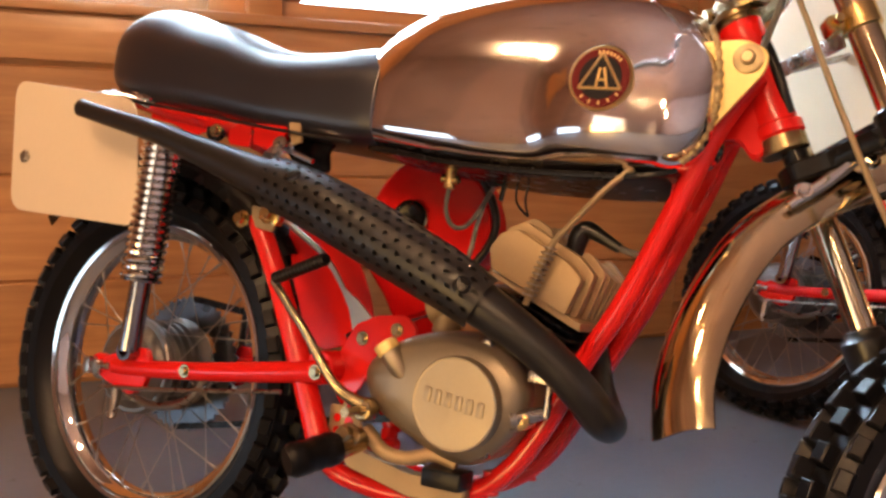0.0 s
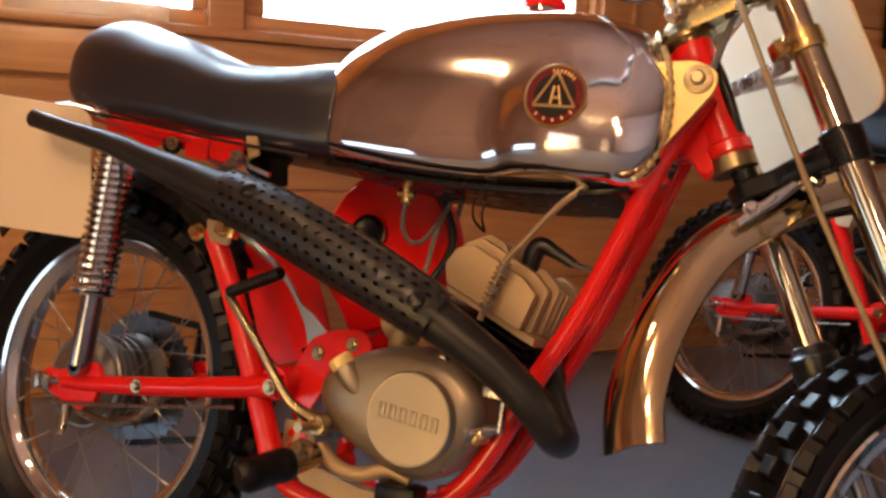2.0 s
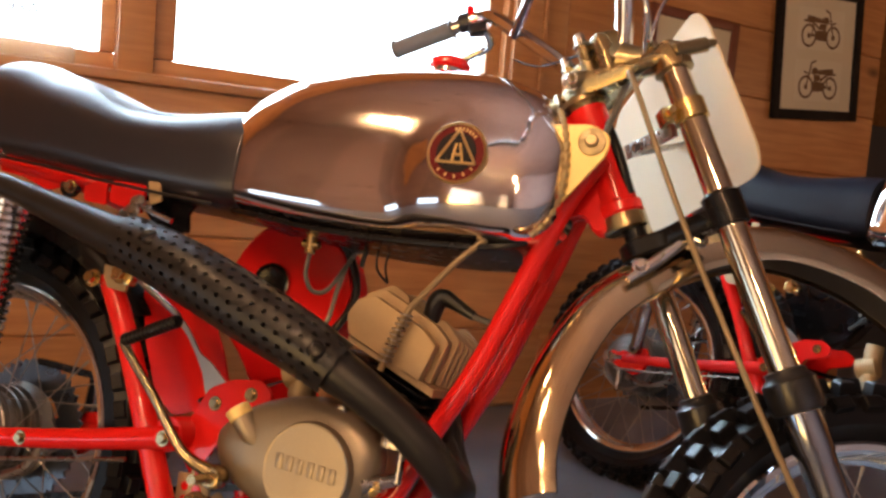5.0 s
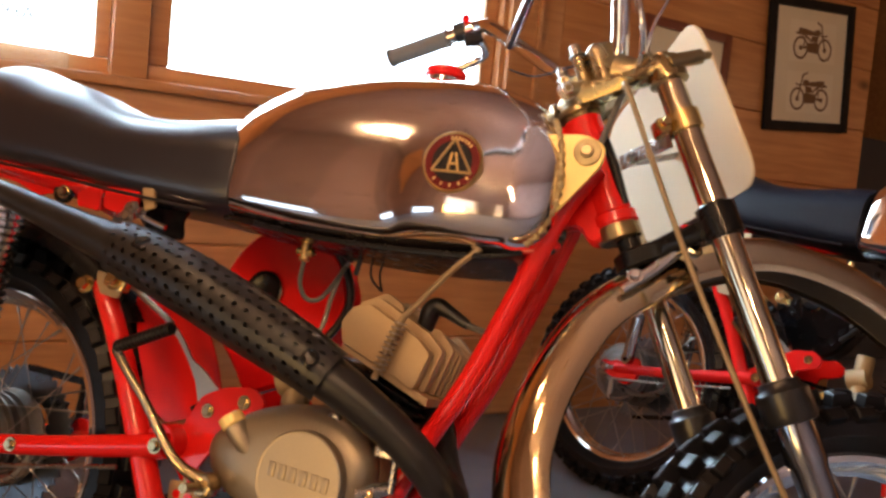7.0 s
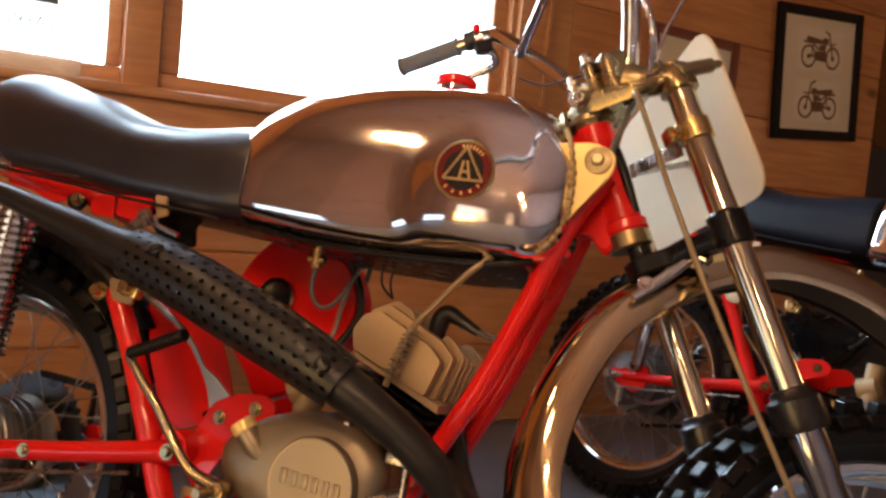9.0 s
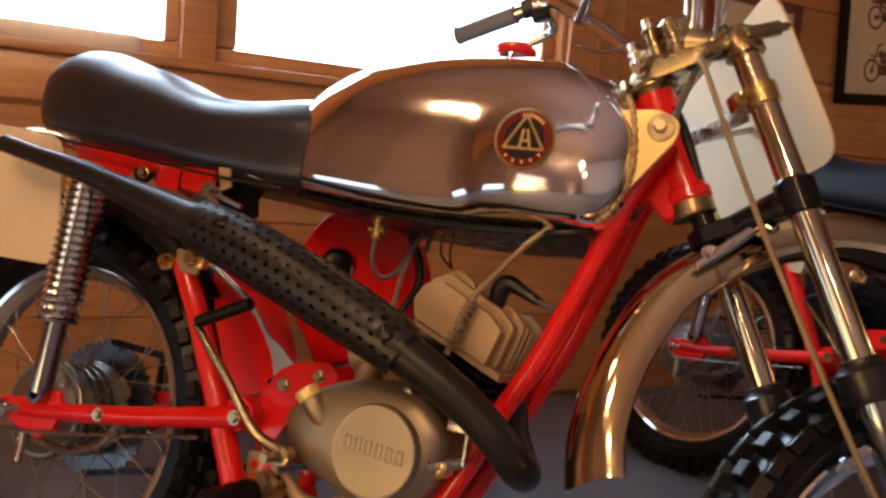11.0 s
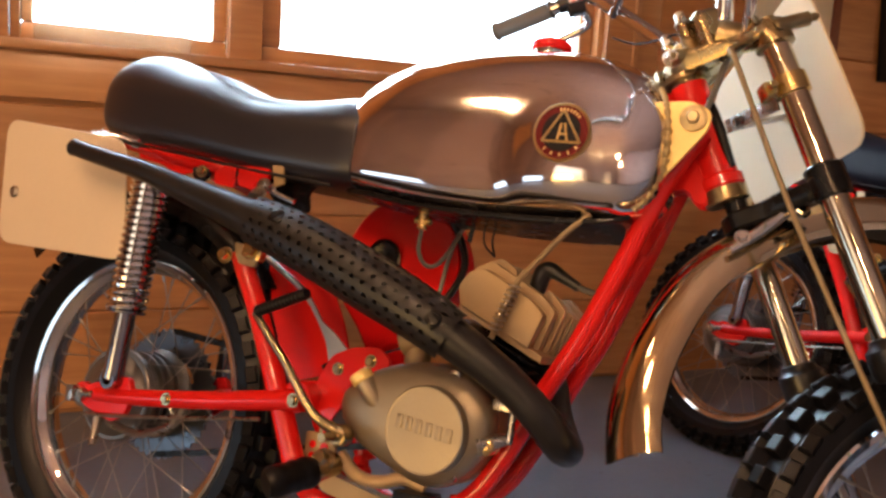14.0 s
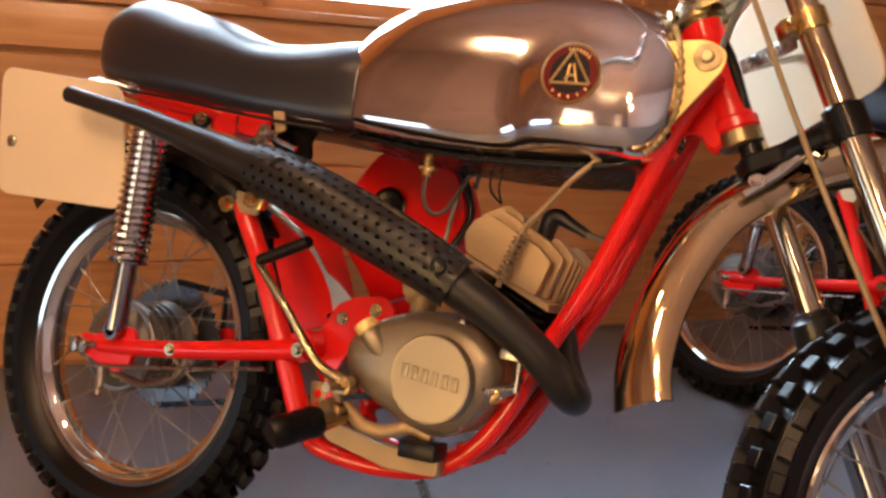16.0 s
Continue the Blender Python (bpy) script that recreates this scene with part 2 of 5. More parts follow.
def part(name, g, material, parent=None, label="", m=None, sharp=38):
    me = bpy.data.meshes.new(name)
    me.from_pydata([tuple(p) for p in g.v], [], g.f)
    b = bmesh.new()
    b.from_mesh(me)
    bmesh.ops.recalc_face_normals(b, faces=b.faces)
    b.to_mesh(me)
    b.free()
    for p in me.polygons:
        p.use_smooth = True
    me.set_sharp_from_angle(angle=radians(sharp))
    me.materials.append(material)
    ob = new(name, me)
    if parent:
        ob.parent = parent
    if m is not None:
        ob.matrix_basis = m
    return tagged(ob, label)


def smooth(pts, n=5, closed=False):
    """Catmull-Rom through tuples of any length."""
    P = [np.array(p, float) for p in pts]
    k, out = len(P), []
    for i in range(k if closed else k - 1):
        a, b, c, d = (P[(i - 1) % k], P[i], P[(i + 1) % k], P[(i + 2) % k]) if closed else (P[max(i - 1, 0)], P[i], P[i + 1], P[min(i + 2, k - 1)])
        for s in range(n):
            t = s / n
            out.append(0.5 * (2 * b + (c - a) * t + (2 * a - 5 * b + 4 * c - d) * t * t + (3 * b - a - 3 * c + d) * t ** 3))
    if not closed:
        out.append(P[-1])
    return out


def loft(g, rings, closed=False, cap=True):
    n, k = len(rings[0]), len(rings)
    v = [p for r in rings for p in r]
    f = []
    for i in range(k if closed else k - 1):
        for j in range(n):
            a, b = i * n, ((i + 1) % k) * n
            f.append([a + j, a + (j + 1) % n, b + (j + 1) % n, b + j])
    if cap and not closed:
        f += [list(range(n))[::-1], [(k - 1) * n + j for j in range(n)]]
    return g.add(v, f)


def tube(g, pts, r, seg=12, n=5, closed=False):
    """A swept round tube; r one radius or one for each point."""
    rr = r if isinstance(r, (list, tuple)) else [r] * len(pts)
    q = smooth([(*p, x) for p, x in zip(pts, rr)], n, closed) if n > 1 else [np.array((*p, x), float) for p, x in zip(pts, rr)]
    rings, side = [], None
    for i, s in enumerate(q):
        a, b = q[max(i - 1, 0)][:3], q[min(i + 1, len(q) - 1)][:3]
        if closed:
            a, b = q[i - 1][:3], q[(i + 1) % len(q)][:3]
        d = (b - a) / (np.linalg.norm(b - a) + 1e-9)
        if side is None:
            side = np.cross(d, (0, 0, 1) if abs(d[2]) < 0.9 else (0, 1, 0))
        side = side - d * (side @ d)
        side = side / np.linalg.norm(side)
        w = np.cross(d, side)
        rings.append([s[:3] + s[3] * (math.cos(t) * side + math.sin(t) * w) for t in (2 * math.pi * j / seg for j in range(seg))])
    return loft(g, rings, closed)


def rev(g, prof, c, axis, seg=48, closed=False):
    """A profile of (radius, along) turned about the axis through c."""
    axis = np.array(axis, float) / np.linalg.norm(axis)
    s = np.cross(axis, (0, 0, 1) if abs(axis[2]) < 0.9 else (1, 0, 0))
    s = s / np.linalg.norm(s)
    w, c = np.cross(axis, s), np.array(c, float)
    rings = [[c + axis * h + r * (math.cos(t) * s + math.sin(t) * w) for t in (2 * math.pi * j / seg for j in range(seg))] for r, h in prof]
    return loft(g, rings, closed)


def cyl(g, a, b, r, seg=20, bev=0.0015):
    a, b = np.array(a, float), np.array(b, float)
    d = np.linalg.norm(b - a)
    bev = min(bev, r * 0.4, d * 0.3)
    return rev(g, [(r - bev, 0), (r, bev), (r, d - bev), (r - bev, d)], a, b - a, seg)


def box(g, sx, sy, sz, m, bev=0.002, seg=2):
    b = bmesh.new()
    bmesh.ops.create_cube(b, size=1)
    bmesh.ops.scale(b, vec=(sx, sy, sz), verts=b.verts)
    if bev:
        bmesh.ops.bevel(b, geom=b.edges[:], offset=bev, segments=seg, affect='EDGES', profile=0.6)
    bmesh.ops.transform(b, matrix=m, verts=b.verts)
    b.verts.index_update()
    return g.bm(b)


def rounded(poly, r, n=5):
    """A polygon with its corners rounded."""
    out, k = [], len(poly)
    for i in range(k):
        p, a, b = (np.array(poly[j % k], float) for j in (i, i - 1, i + 1))
        da, db = a - p, b - p
        la, lb = np.linalg.norm(da), np.linalg.norm(db)
        rr = min(r, la * 0.45, lb * 0.45)
        s, e = p + da / la * rr, p + db / lb * rr
        for j in range(n + 1):
            t = j / n
            out.append((1 - t) ** 2 * s + 2 * t * (1 - t) * p + t * t * e)
    return out


def slab(g, poly, y0, y1, bev=0.0012, place=None):
    """A flat outline in x and z, between y0 and y1, with softened rims."""
    place = place or (lambda x, y, z: (x, y, z))
    P = [np.array(p, float) for p in poly]
    c = sum(P) / len(P)
    rings = []
    for y, inset in ((y0, bev), (y0 + bev, 0), (y1 - bev, 0), (y1, bev)):
        ring = []
        for p in P:
            d = p - c
            q = c + d * max(0, 1 - inset / (np.linalg.norm(d) + 1e-9))
            ring.append(place(q[0], y, q[1]))
        rings.append(ring)
    return loft(g, rings)


def bolt(g, p, d, r=0.008, h=0.007):
    """A hexagon head on a washer, at p, pointing along d."""
    p, d = np.array(p, float), np.array(d, float) / np.linalg.norm(d)
    rev(g, [(r * 1.45, 0), (r * 1.5, 0.0008), (r * 1.4, 0.0018), (r * 0.9, 0.0018)], p, d, 20)
    rev(g, [(r, 0.0018), (r, h * 0.85), (r * 0.85, h), (0.0005, h)], p, d, 6)
    return g


def coil(g, a, b, R, r, turns, seg=8, step=14):
    a, b = np.array(a, float), np.array(b, float)
    d = (b - a) / np.linalg.norm(b - a)
    s = np.cross(d, (0, 1, 0))
    s = s / np.linalg.norm(s)
    w = np.cross(d, s)
    pts = []
    for i in range(int(turns * step) + 1):
        t = 2 * math.pi * i / step
        pts.append(a + (b - a) * i / (turns * step) + R * (math.cos(t) * s + math.sin(t) * w))
    return tube(g, pts, r, seg, 1)

# ---- the room ----
def slab_box(name, x0, x1, y0, y1, z0, z1, material, label="", category="", bev=0.0, parent=None, kind="structure"):
    g = box(G(), x1 - x0, y1 - y0, z1 - z0, pose((x0 + x1) / 2, (y0 + y1) / 2, (z0 + z1) / 2), bev)
    ob = part(name, g, material, parent, label)
    if parent is None:
        ob.matrix_basis = ROOM
        tagged(ob, "", category, "", kind)
    return ob


U0, U1, DEEP, HIGH = -2.6, 3.555, -5.2, 3.3
slab_box("floor", U0 - 0.2, U1 + 2.2, DEEP - 0.2, 2.4, -0.12, 0.0, FLOOR, "pale grey painted concrete floor with small stains", "floor")
slab_box("ceiling", U0 - 0.2, U1 + 2.2, DEEP - 0.2, 2.4, HIGH, HIGH + 0.1, SIDEBOARD, "brown ceiling over the bikes, toned for reflections in the tank", "ceiling")
wall_back = slab_box("wall_back", U0, U1 + 2.2, DEEP - 0.15, DEEP, 0, HIGH, SIDEBOARD, "brown boarded wall behind the viewer, toned for reflections in the tank", "wall")
# pine here so that the mudguard and fork reflect a golden brown
slab_box("wall_side", U1 + 2.0, U1 + 2.15, DEEP, 2.2, 0, HIGH, PINE, "varnished pine end wall of the room", "wall")
slab_box("wall_bay", U1, U1 + 2.0, 1.5, 1.65, 0, HIGH, GREYWALL, "sage grey painted wall of the next bay", "wall")
slab_box("wall_return", U1 - 0.02, U1, 0.162, 1.5, 0, HIGH, GREYWALL, "short return wall at the corner", "wall")
# unseen side wall with a wide and a small low opening cut for the added lamps
WALL_LEFT = "brown boarded side wall, unseen, with two openings for added lamps"
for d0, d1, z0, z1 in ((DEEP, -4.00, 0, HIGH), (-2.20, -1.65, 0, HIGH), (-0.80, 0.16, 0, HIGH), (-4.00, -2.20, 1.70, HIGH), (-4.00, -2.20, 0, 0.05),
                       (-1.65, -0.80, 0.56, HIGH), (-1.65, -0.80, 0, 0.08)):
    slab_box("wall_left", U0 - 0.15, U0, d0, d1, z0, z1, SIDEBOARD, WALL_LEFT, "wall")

# the window wall: core pieces round the opening, boards on its face
WX0, WX1, WZ0, WZ1 = -0.24, 1.56, 0.99, 2.16
slab_box("wall_window", U0, WX0, 0.022, 0.16, 0, HIGH, PINE, "pine boarded wall with a wide window", "wall")
slab_box("wall_window", WX1, U1 - 0.021, 0.022, 0.16, 0, HIGH, PINE, "pine boarded wall beside the window", "wall")
wall_low = slab_box("wall_window", WX0, WX1, 0.022, 0.16, 0, WZ0, PINE, "pine boarded wall under the window", "wall")
slab_box("wall_window", WX0, WX1, 0.022, 0.16, WZ1, HIGH, PINE, "pine boarded wall over the window", "wall")


def board(parent, x0, x1, z0, z1):
    """One tongue-and-groove board with eased edges, grain along x."""
    g = G()
    h, l, e = z1 - z0, x1 - x0, 0.005
    sec = [(0.02, 0.001), (0.02, h - 0.001), (e, h - 0.001), (0, h - 0.001 - e), (0, 0.001 + e), (e, 0.001)]
    loft(g, [[(x, y, z) for y, z in sec] for x in (0.0008, l - 0.0008)])
    return part("board", g, PINE, parent, m=pose(x0, 0, z0))


window = new("window_1")
window.matrix_basis = ROOM
tagged(window, "wide pine window with two bright panes", "window", "", "structure")


def stick(name, x0, x1, y0, y1, z0, z1, bev=0.004, mt=None):
    return part(name, box(G(), x1 - x0, y1 - y0, z1 - z0, pose((x0 + x1) / 2, (y0 + y1) / 2, (z0 + z1) / 2), bev), mt or TRIM, window)


# frame, sashes, mullion, stool and apron
stick("window_sill", -0.40, 1.72, -0.045, 0.02, 0.952, 0.978, 0.006)
stick("apron", -0.36, 1.68, -0.014, -0.001, 0.835, 0.951, 0.004)
stick("casing", -0.33, -0.20, -0.022, 0.015, 0.979, 2.20)
stick("casing", 1.55, 1.655, -0.022, 0.015, 0.979, 2.20)
stick("casing", -0.33, 1.655, -0.022, 0.015, 2.201, 2.30)
stick("casing_edge", 1.656, 1.672, -0.03, 0.015, 0.979, 2.30, 0.003)
stick("window_frame", -0.198, -0.176, 0.0, 0.13, 0.98, 2.16)
stick("window_frame", 1.53, 1.549, 0.0, 0.13, 0.98, 2.16)
stick("mullion", 0.335, 0.425, -0.012, 0.13, 0.979, 2.16, 0.006)
stick("window_frame", -0.175, 0.334, 0.03, 0.13, 0.979, 0.985)
for a, b in ((-0.175, 0.334), (0.426, 1.529)):
    stick("sash_rail", a, b, 0.035, 0.085, 0.986, 1.026, 0.006)
    stick("sash_rail", a, b, 0.035, 0.085, 2.11, 2.158, 0.006)
    stick("sash_stile", a, a + 0.028 if a < 0 else a + 0.062, 0.034, 0.086, 1.027, 2.109, 0.006)
    stick("sash_stile", b - 0.038 if a < 0 else b - 0.05, b, 0.034, 0.086, 1.027, 2.109, 0.006)
    pane = stick("pane", a + 0.02, b - 0.02, 0.058, 0.062, 1.02, 2.12, 0, GLASS)
    pane.visible_shadow = False

# ---- sign on the window sill ----
sign = new("display_sign")
sign.matrix_basis = ROOM @ pose(0.045, -0.004, 0.9785, 0, 0, 0)
tagged(sign, "white printed card in a clear holder on the sill", "sign")
part("card", box(G(), 0.36, 0.002, 0.27, pose(0, 0, 0.20), 0), PAPER, sign)
holder = mat("acrylic", (0.85, 0.85, 0.85), 0.05)
holder.node_tree.nodes["Principled BSDF"].inputs["Transmission Weight"].default_value = 0.9
part("holder", box(G(), 0.38, 0.006, 0.062, pose(0, 0.0, 0.031), 0.001), holder, sign)


def words(text, x, z, size, parent, material):
    c = bpy.data.curves.new("text", 'FONT')
    c.body, c.size, c.align_x, c.extrude = text, size, 'CENTER', 0.0004
    ob = new("lettering", c)
    ob.matrix_basis = pose(x, -0.0018, z, 90, 0, 0)
    dg = bpy.context.evaluated_depsgraph_get()
    me = bpy.data.meshes.new_from_object(ob.evaluated_get(dg))
    bpy.data.objects.remove(ob)
    o = new("lettering", me)
    me.materials.append(material)
    o.parent, o.matrix_basis = parent, pose(x, -0.0018, z, 90, 0, 0)
    return o


GREYINK = mat("grey_ink", (0.10, 0.10, 0.10), 0.7)
words("Model (93A)", 0.005, 0.107, 0.046, sign, GREYINK)
words("Restored from new parts", 0.005, 0.060, 0.0215, sign, GREYINK)
for dx, w in ((-0.07, 0.12), (0.08, 0.10)):
    part("title_bar", box(G(), w, 0.001, 0.028, pose(dx, -0.0018, 0.185), 0), GREYINK, sign)


# ---- framed prints ----
def framed(name, u, z, w, h, frame_w, fm, tilt, label):
    e = new(name)
    e.matrix_basis = ROOM @ pose(u, -0.002, z, 0, tilt, 0)
    tagged(e, label, "picture")
    part("backing", box(G(), w - 0.01, 0.008, h - 0.01, pose(0, -0.006, 0), 0), MATBOARD, e)
    for x, s in ((-1, 0), (1, 0), (0, -1), (0, 1)):
        if x:
            g = box(G(), frame_w, 0.02, h, pose(x * (w - frame_w) / 2, -0.012, 0), 0.003)
        else:
            g = box(G(), w - 2 * frame_w - 0.001, 0.02, frame_w, pose(0, -0.012, s * (h - frame_w) / 2), 0.003)
        part("frame", g, fm, e)
    return e


pic = framed("framed_print", 3.088, 1.426, 0.545, 0.545, 0.04, FRAMEBLACK, -4.6, "black framed print of two small motorcycles")


def tiny_bike(parent, x, z, s, flip):
    """A line drawing of a motorcycle, raised by the thickness of its ink."""
    g, y = G(), -0.0108
    for cx in (-0.085, 0.085):
        rev(g, [(0.052 * s, 0), (0.052 * s, 0.0006), (0.041 * s, 0.0006), (0.041 * s, 0)], (x + cx * s * flip, y, z - 0.03 * s), (0, -1, 0), 24, True)
        rev(g, [(0.012 * s, 0), (0.012 * s, 0.0006)], (x + cx * s * flip, y, z - 0.03 * s), (0, -1, 0), 12)
    for poly in ([(-0.045, -0.045), (0.035, -0.05), (0.05, -0.02), (0.03, 0.0), (-0.035, -0.005)], [(-0.02, 0.0), (0.03, 0.0), (0.036, 0.028), (-0.01, 0.026)],
                 [(-0.105, 0.040), (-0.03, 0.028), (0.005, 0.030), (0.003, 0.048), (-0.06, 0.056), (-0.10, 0.058)], [(0.0, 0.030), (0.046, 0.028), (0.052, 0.048), (0.035, 0.060), (0.008, 0.054)],
                 [(0.079, -0.03), (0.089, -0.03), (0.058, 0.078), (0.048, 0.078)], [(0.020, 0.086), (0.056, 0.072), (0.060, 0.080), (0.024, 0.094)], [(-0.088, -0.036), (-0.03, -0.03), (-0.03, -0.018), (-0.088, -0.026)],
                 [(-0.125, 0.030), (-0.06, 0.024), (-0.02, -0.002), (-0.02, 0.012), (-0.058, 0.034), (-0.12, 0.040)], [(0.040, 0.036), (0.070, 0.026), (0.105, 0.034), (0.100, 0.040), (0.070, 0.034)],
                 [(-0.070, -0.03), (-0.062, -0.03), (-0.052, 0.035), (-0.060, 0.035)]):
        slab(g, [(x + a * s * flip, z + b * s) for a, b in poly], y - 0.0006, y, 0)
    part("drawing", g, INK, parent)


for zz, fl in ((0.10, 1), (-0.11, -1)):
    part("print_sheet", box(G(), 0.30, 0.001, 0.17, pose(0.01, -0.0105, zz), 0), mat("print_paper", (0.76, 0.71, 0.56), 0.7, var=0.03), pic)
    tiny_bike(pic, 0.01, zz + 0.0, 0.92, fl)
framed("small_framed_print", 2.36, 1.30, 0.46, 0.34, 0.035, BROWNFRAME, 0.6, "small mahogany framed print on the pine wall")
# made-up block that fills the dark low area beyond the corner
slab_box("draped_cabinet", U1 + 0.25, U1 + 1.4, 0.55, 1.2, 0.0, 1.28, SLATE, "dark slate block low in the next bay", "cabinet", 0.02, kind="")


# ---- ceiling lamps ----
BULB = glow("warm_bulb", (1.0, 0.58, 0.30), 275)


def pendant(u, d, z, r):
    e = new("ceiling_lamp")
    e.matrix_basis = ROOM @ pose(u, d, 0)
    tagged(e, "warm glass globe lamp, unseen, hung from the ceiling", "lamp", "ceiling lamps")
    part("globe", rev(G(), [(0.002 + r * math.sin(math.pi * i / 14), -r * math.cos(math.pi * i / 14)) for i in range(15)], (0, 0, z), (0, 0, 1), 28), BULB, e)
    part("rod", cyl(G(), (0, 0, z + r), (0, 0, HIGH - 0.02), 0.008), BRASS, e)
    part("canopy", rev(G(), [(0.01, 0), (0.06, 0.0), (0.055, 0.015), (0.03, 0.03)], (0, 0, HIGH - 0.031), (0, 0, 1), 24), BRASS, e)


# lamp at u 4.85 is added: it lights the end wall that chrome reflects
for u, d, r in ((-0.50, -1.40, 0.036), (-0.55, -2.10, 0.050), (-0.65, -2.85, 0.056), (-0.75, -3.65, 0.050), (4.85, -2.3, 0.034)):
    pendant(u, d, 1.85 if u < 4 else 1.55, r)

# ---- the motorcycle, built upright: x ahead, y to its left, z up, rear axle over the origin ----
def motorcycle():
    e = new("motorcycle")
    tagged(e, "vintage red and chrome trail motorcycle on its side stand", "motorcycle", "parked motorcycles")
    RAKE, STEER = radians(25), radians(28)
    c1, c2 = Vector((math.cos(RAKE), 0, math.sin(RAKE))), Vector((0, 1, 0))
    ahead = math.cos(STEER) * c1 + math.sin(STEER) * c2
    left = -math.sin(STEER) * c1 + math.cos(STEER) * c2
    up = Vector((-math.sin(RAKE), 0, math.cos(RAKE)))
    S = Matrix.Translation((0.925, 0, 0.816)) @ Matrix((ahead, left, up)).transposed().to_4x4()

    def P(name, g, m, label="", steer=False, parent=None, sharp=38):
        return part(name, g, m, parent or e, label, S if steer and parent is None else None, sharp)

    # -- wheels --
    def wheel(name, c, R, rim_r, width, hub_w, steer):
        c = np.array(c, float)
        at = c
        hub = G()
        rev(hub, [(0.014, -hub_w - 0.012), (0.03, -hub_w), (0.076, -hub_w + 0.004), (0.080, -hub_w + 0.012), (0.074, -hub_w + 0.02), (0.066, -0.014), (0.062, 0.0), (0.066, 0.014),
                  (0.074, hub_w - 0.02), (0.080, hub_w - 0.012), (0.076, hub_w - 0.004), (0.03, hub_w), (0.014, hub_w + 0.012)], at, (0, 1, 0), 40)
        for k in (-0.014, 0.004, 0.022):
            rev(hub, [(0.060, k - 0.004), (0.075, k - 0.0025), (0.075, k + 0.0025), (0.060, k + 0.004)], at, (0, 1, 0), 40, True)
        w = P(name, hub, HUBALLOY, steer=steer)
        b = 0.0275
        g = rev(G(), [(rim_r, -b), (rim_r - 0.004, -b - 0.002), (rim_r - 0.011, -b), (rim_r - 0.013, -b + 0.006), (rim_r - 0.020, -b + 0.012), (rim_r - 0.026, -0.008), (rim_r - 0.027, 0),
                      (rim_r - 0.026, 0.008), (rim_r - 0.020, b - 0.012), (rim_r - 0.013, b - 0.006), (rim_r - 0.011, b), (rim_r - 0.004, b + 0.002), (rim_r, b),
                      (rim_r - 0.003, b - 0.006), (rim_r - 0.012, b - 0.014), (rim_r - 0.016, 0), (rim_r - 0.012, -b + 0.014), (rim_r - 0.003, -b + 0.006)], at, (0, 1, 0), 96, True)
        P("rim", g, CHROME, "chromed steel rim", parent=w)
        # tyre carcass and knobs
        h = R - 0.016 - rim_r
        prof = [(rim_r - 0.002, -0.024), (rim_r + 0.010, -0.034), (rim_r + 0.3 * h, -width * 0.47), (rim_r + 0.6 * h, -width * 0.48), (rim_r + 0.86 * h, -width * 0.38), (rim_r + h, -width * 0.16),
                (rim_r + h, width * 0.16), (rim_r + 0.86 * h, width * 0.38), (rim_r + 0.6 * h, width * 0.48), (rim_r + 0.3 * h, width * 0.47), (rim_r + 0.010, 0.034), (rim_r - 0.002, 0.024)]
        g = rev(G(), prof, at, (0, 1, 0), 96, True)
        tyre = P(name.replace("wheel", "tyre"), g, RUBBER, "black knobbly rubber tyre", steer=steer, sharp=30)
        count = 44
        for yy, rr, tilt, wx, wy, sh in ((0.0, R - 0.006, 0, 0.027, width * 0.21, 0.0), (width * 0.27, R - 0.013, 24, 0.025, width * 0.2, 0.5), (-width * 0.27, R - 0.013, -24, 0.025, width * 0.2, 0.5),
                                         (width * 0.455, R - 0.034, 62, 0.027, width * 0.19, 0.0), (-width * 0.455, R - 0.034, -62, 0.027, width * 0.19, 0.0)):
            a, d, z = wx / 2, wy / 2, 0.010
            e3 = 0.0016
            low = [(-a, -d, -z), (a, -d, -z), (a, d, -z), (-a, d, -z)]
            mid = [(x * 0.9, y * 0.9, z - e3) for x, y, _ in low]
            hi = [(x * 0.9 - math.copysign(e3, x), y * 0.9 - math.copysign(e3, y), z) for x, y, _ in low]
            first = None
            for k in range(count):
                t = 2 * math.pi * (k + sh) / count
                m = Matrix.Translation(at) @ Matrix.Rotation(t, 4, 'Y') @ pose(0, yy, rr, -tilt, 0, 0) @ pose(0, 0, 0, 0, 0, 4 * math.sin(k * 7.1))
                if first is None:
                    first = P("knob", loft(G(), [low, mid, hi]), RUBBER, parent=tyre, sharp=20)
                    first.matrix_basis = m
                else:
                    kb = new("knob", first.data)
                    kb.parent, kb.matrix_basis = tyre, m
        # spokes, crossed in pairs
        sp = 36
        for k in range(sp):
            t = 2 * math.pi * k / sp
            side = 1 if k % 2 else -1
            lean = 0.62 if (k // 2) % 2 else -0.62
            a = at + np.array((0.072 * math.cos(t + lean), side * (hub_w - 0.012), 0.072 * math.sin(t + lean)))
            b2 = at + np.array(((rim_r - 0.026) * math.cos(t), side * 0.006, (rim_r - 0.026) * math.sin(t)))
            d = (b2 - a) / np.linalg.norm(b2 - a)
            q = tube(G(), [a, b2], 0.0012, 6, 1)
            tube(q, [b2 - d * 0.012, b2 + d * 0.004], 0.0024, 6, 1)
            P("spoke", q, SPOKE, parent=w)
        return w, at

    rear, ra = wheel("rear_wheel", (0, 0, 0.315), 0.319, 0.24, 0.102, 0.055, False)
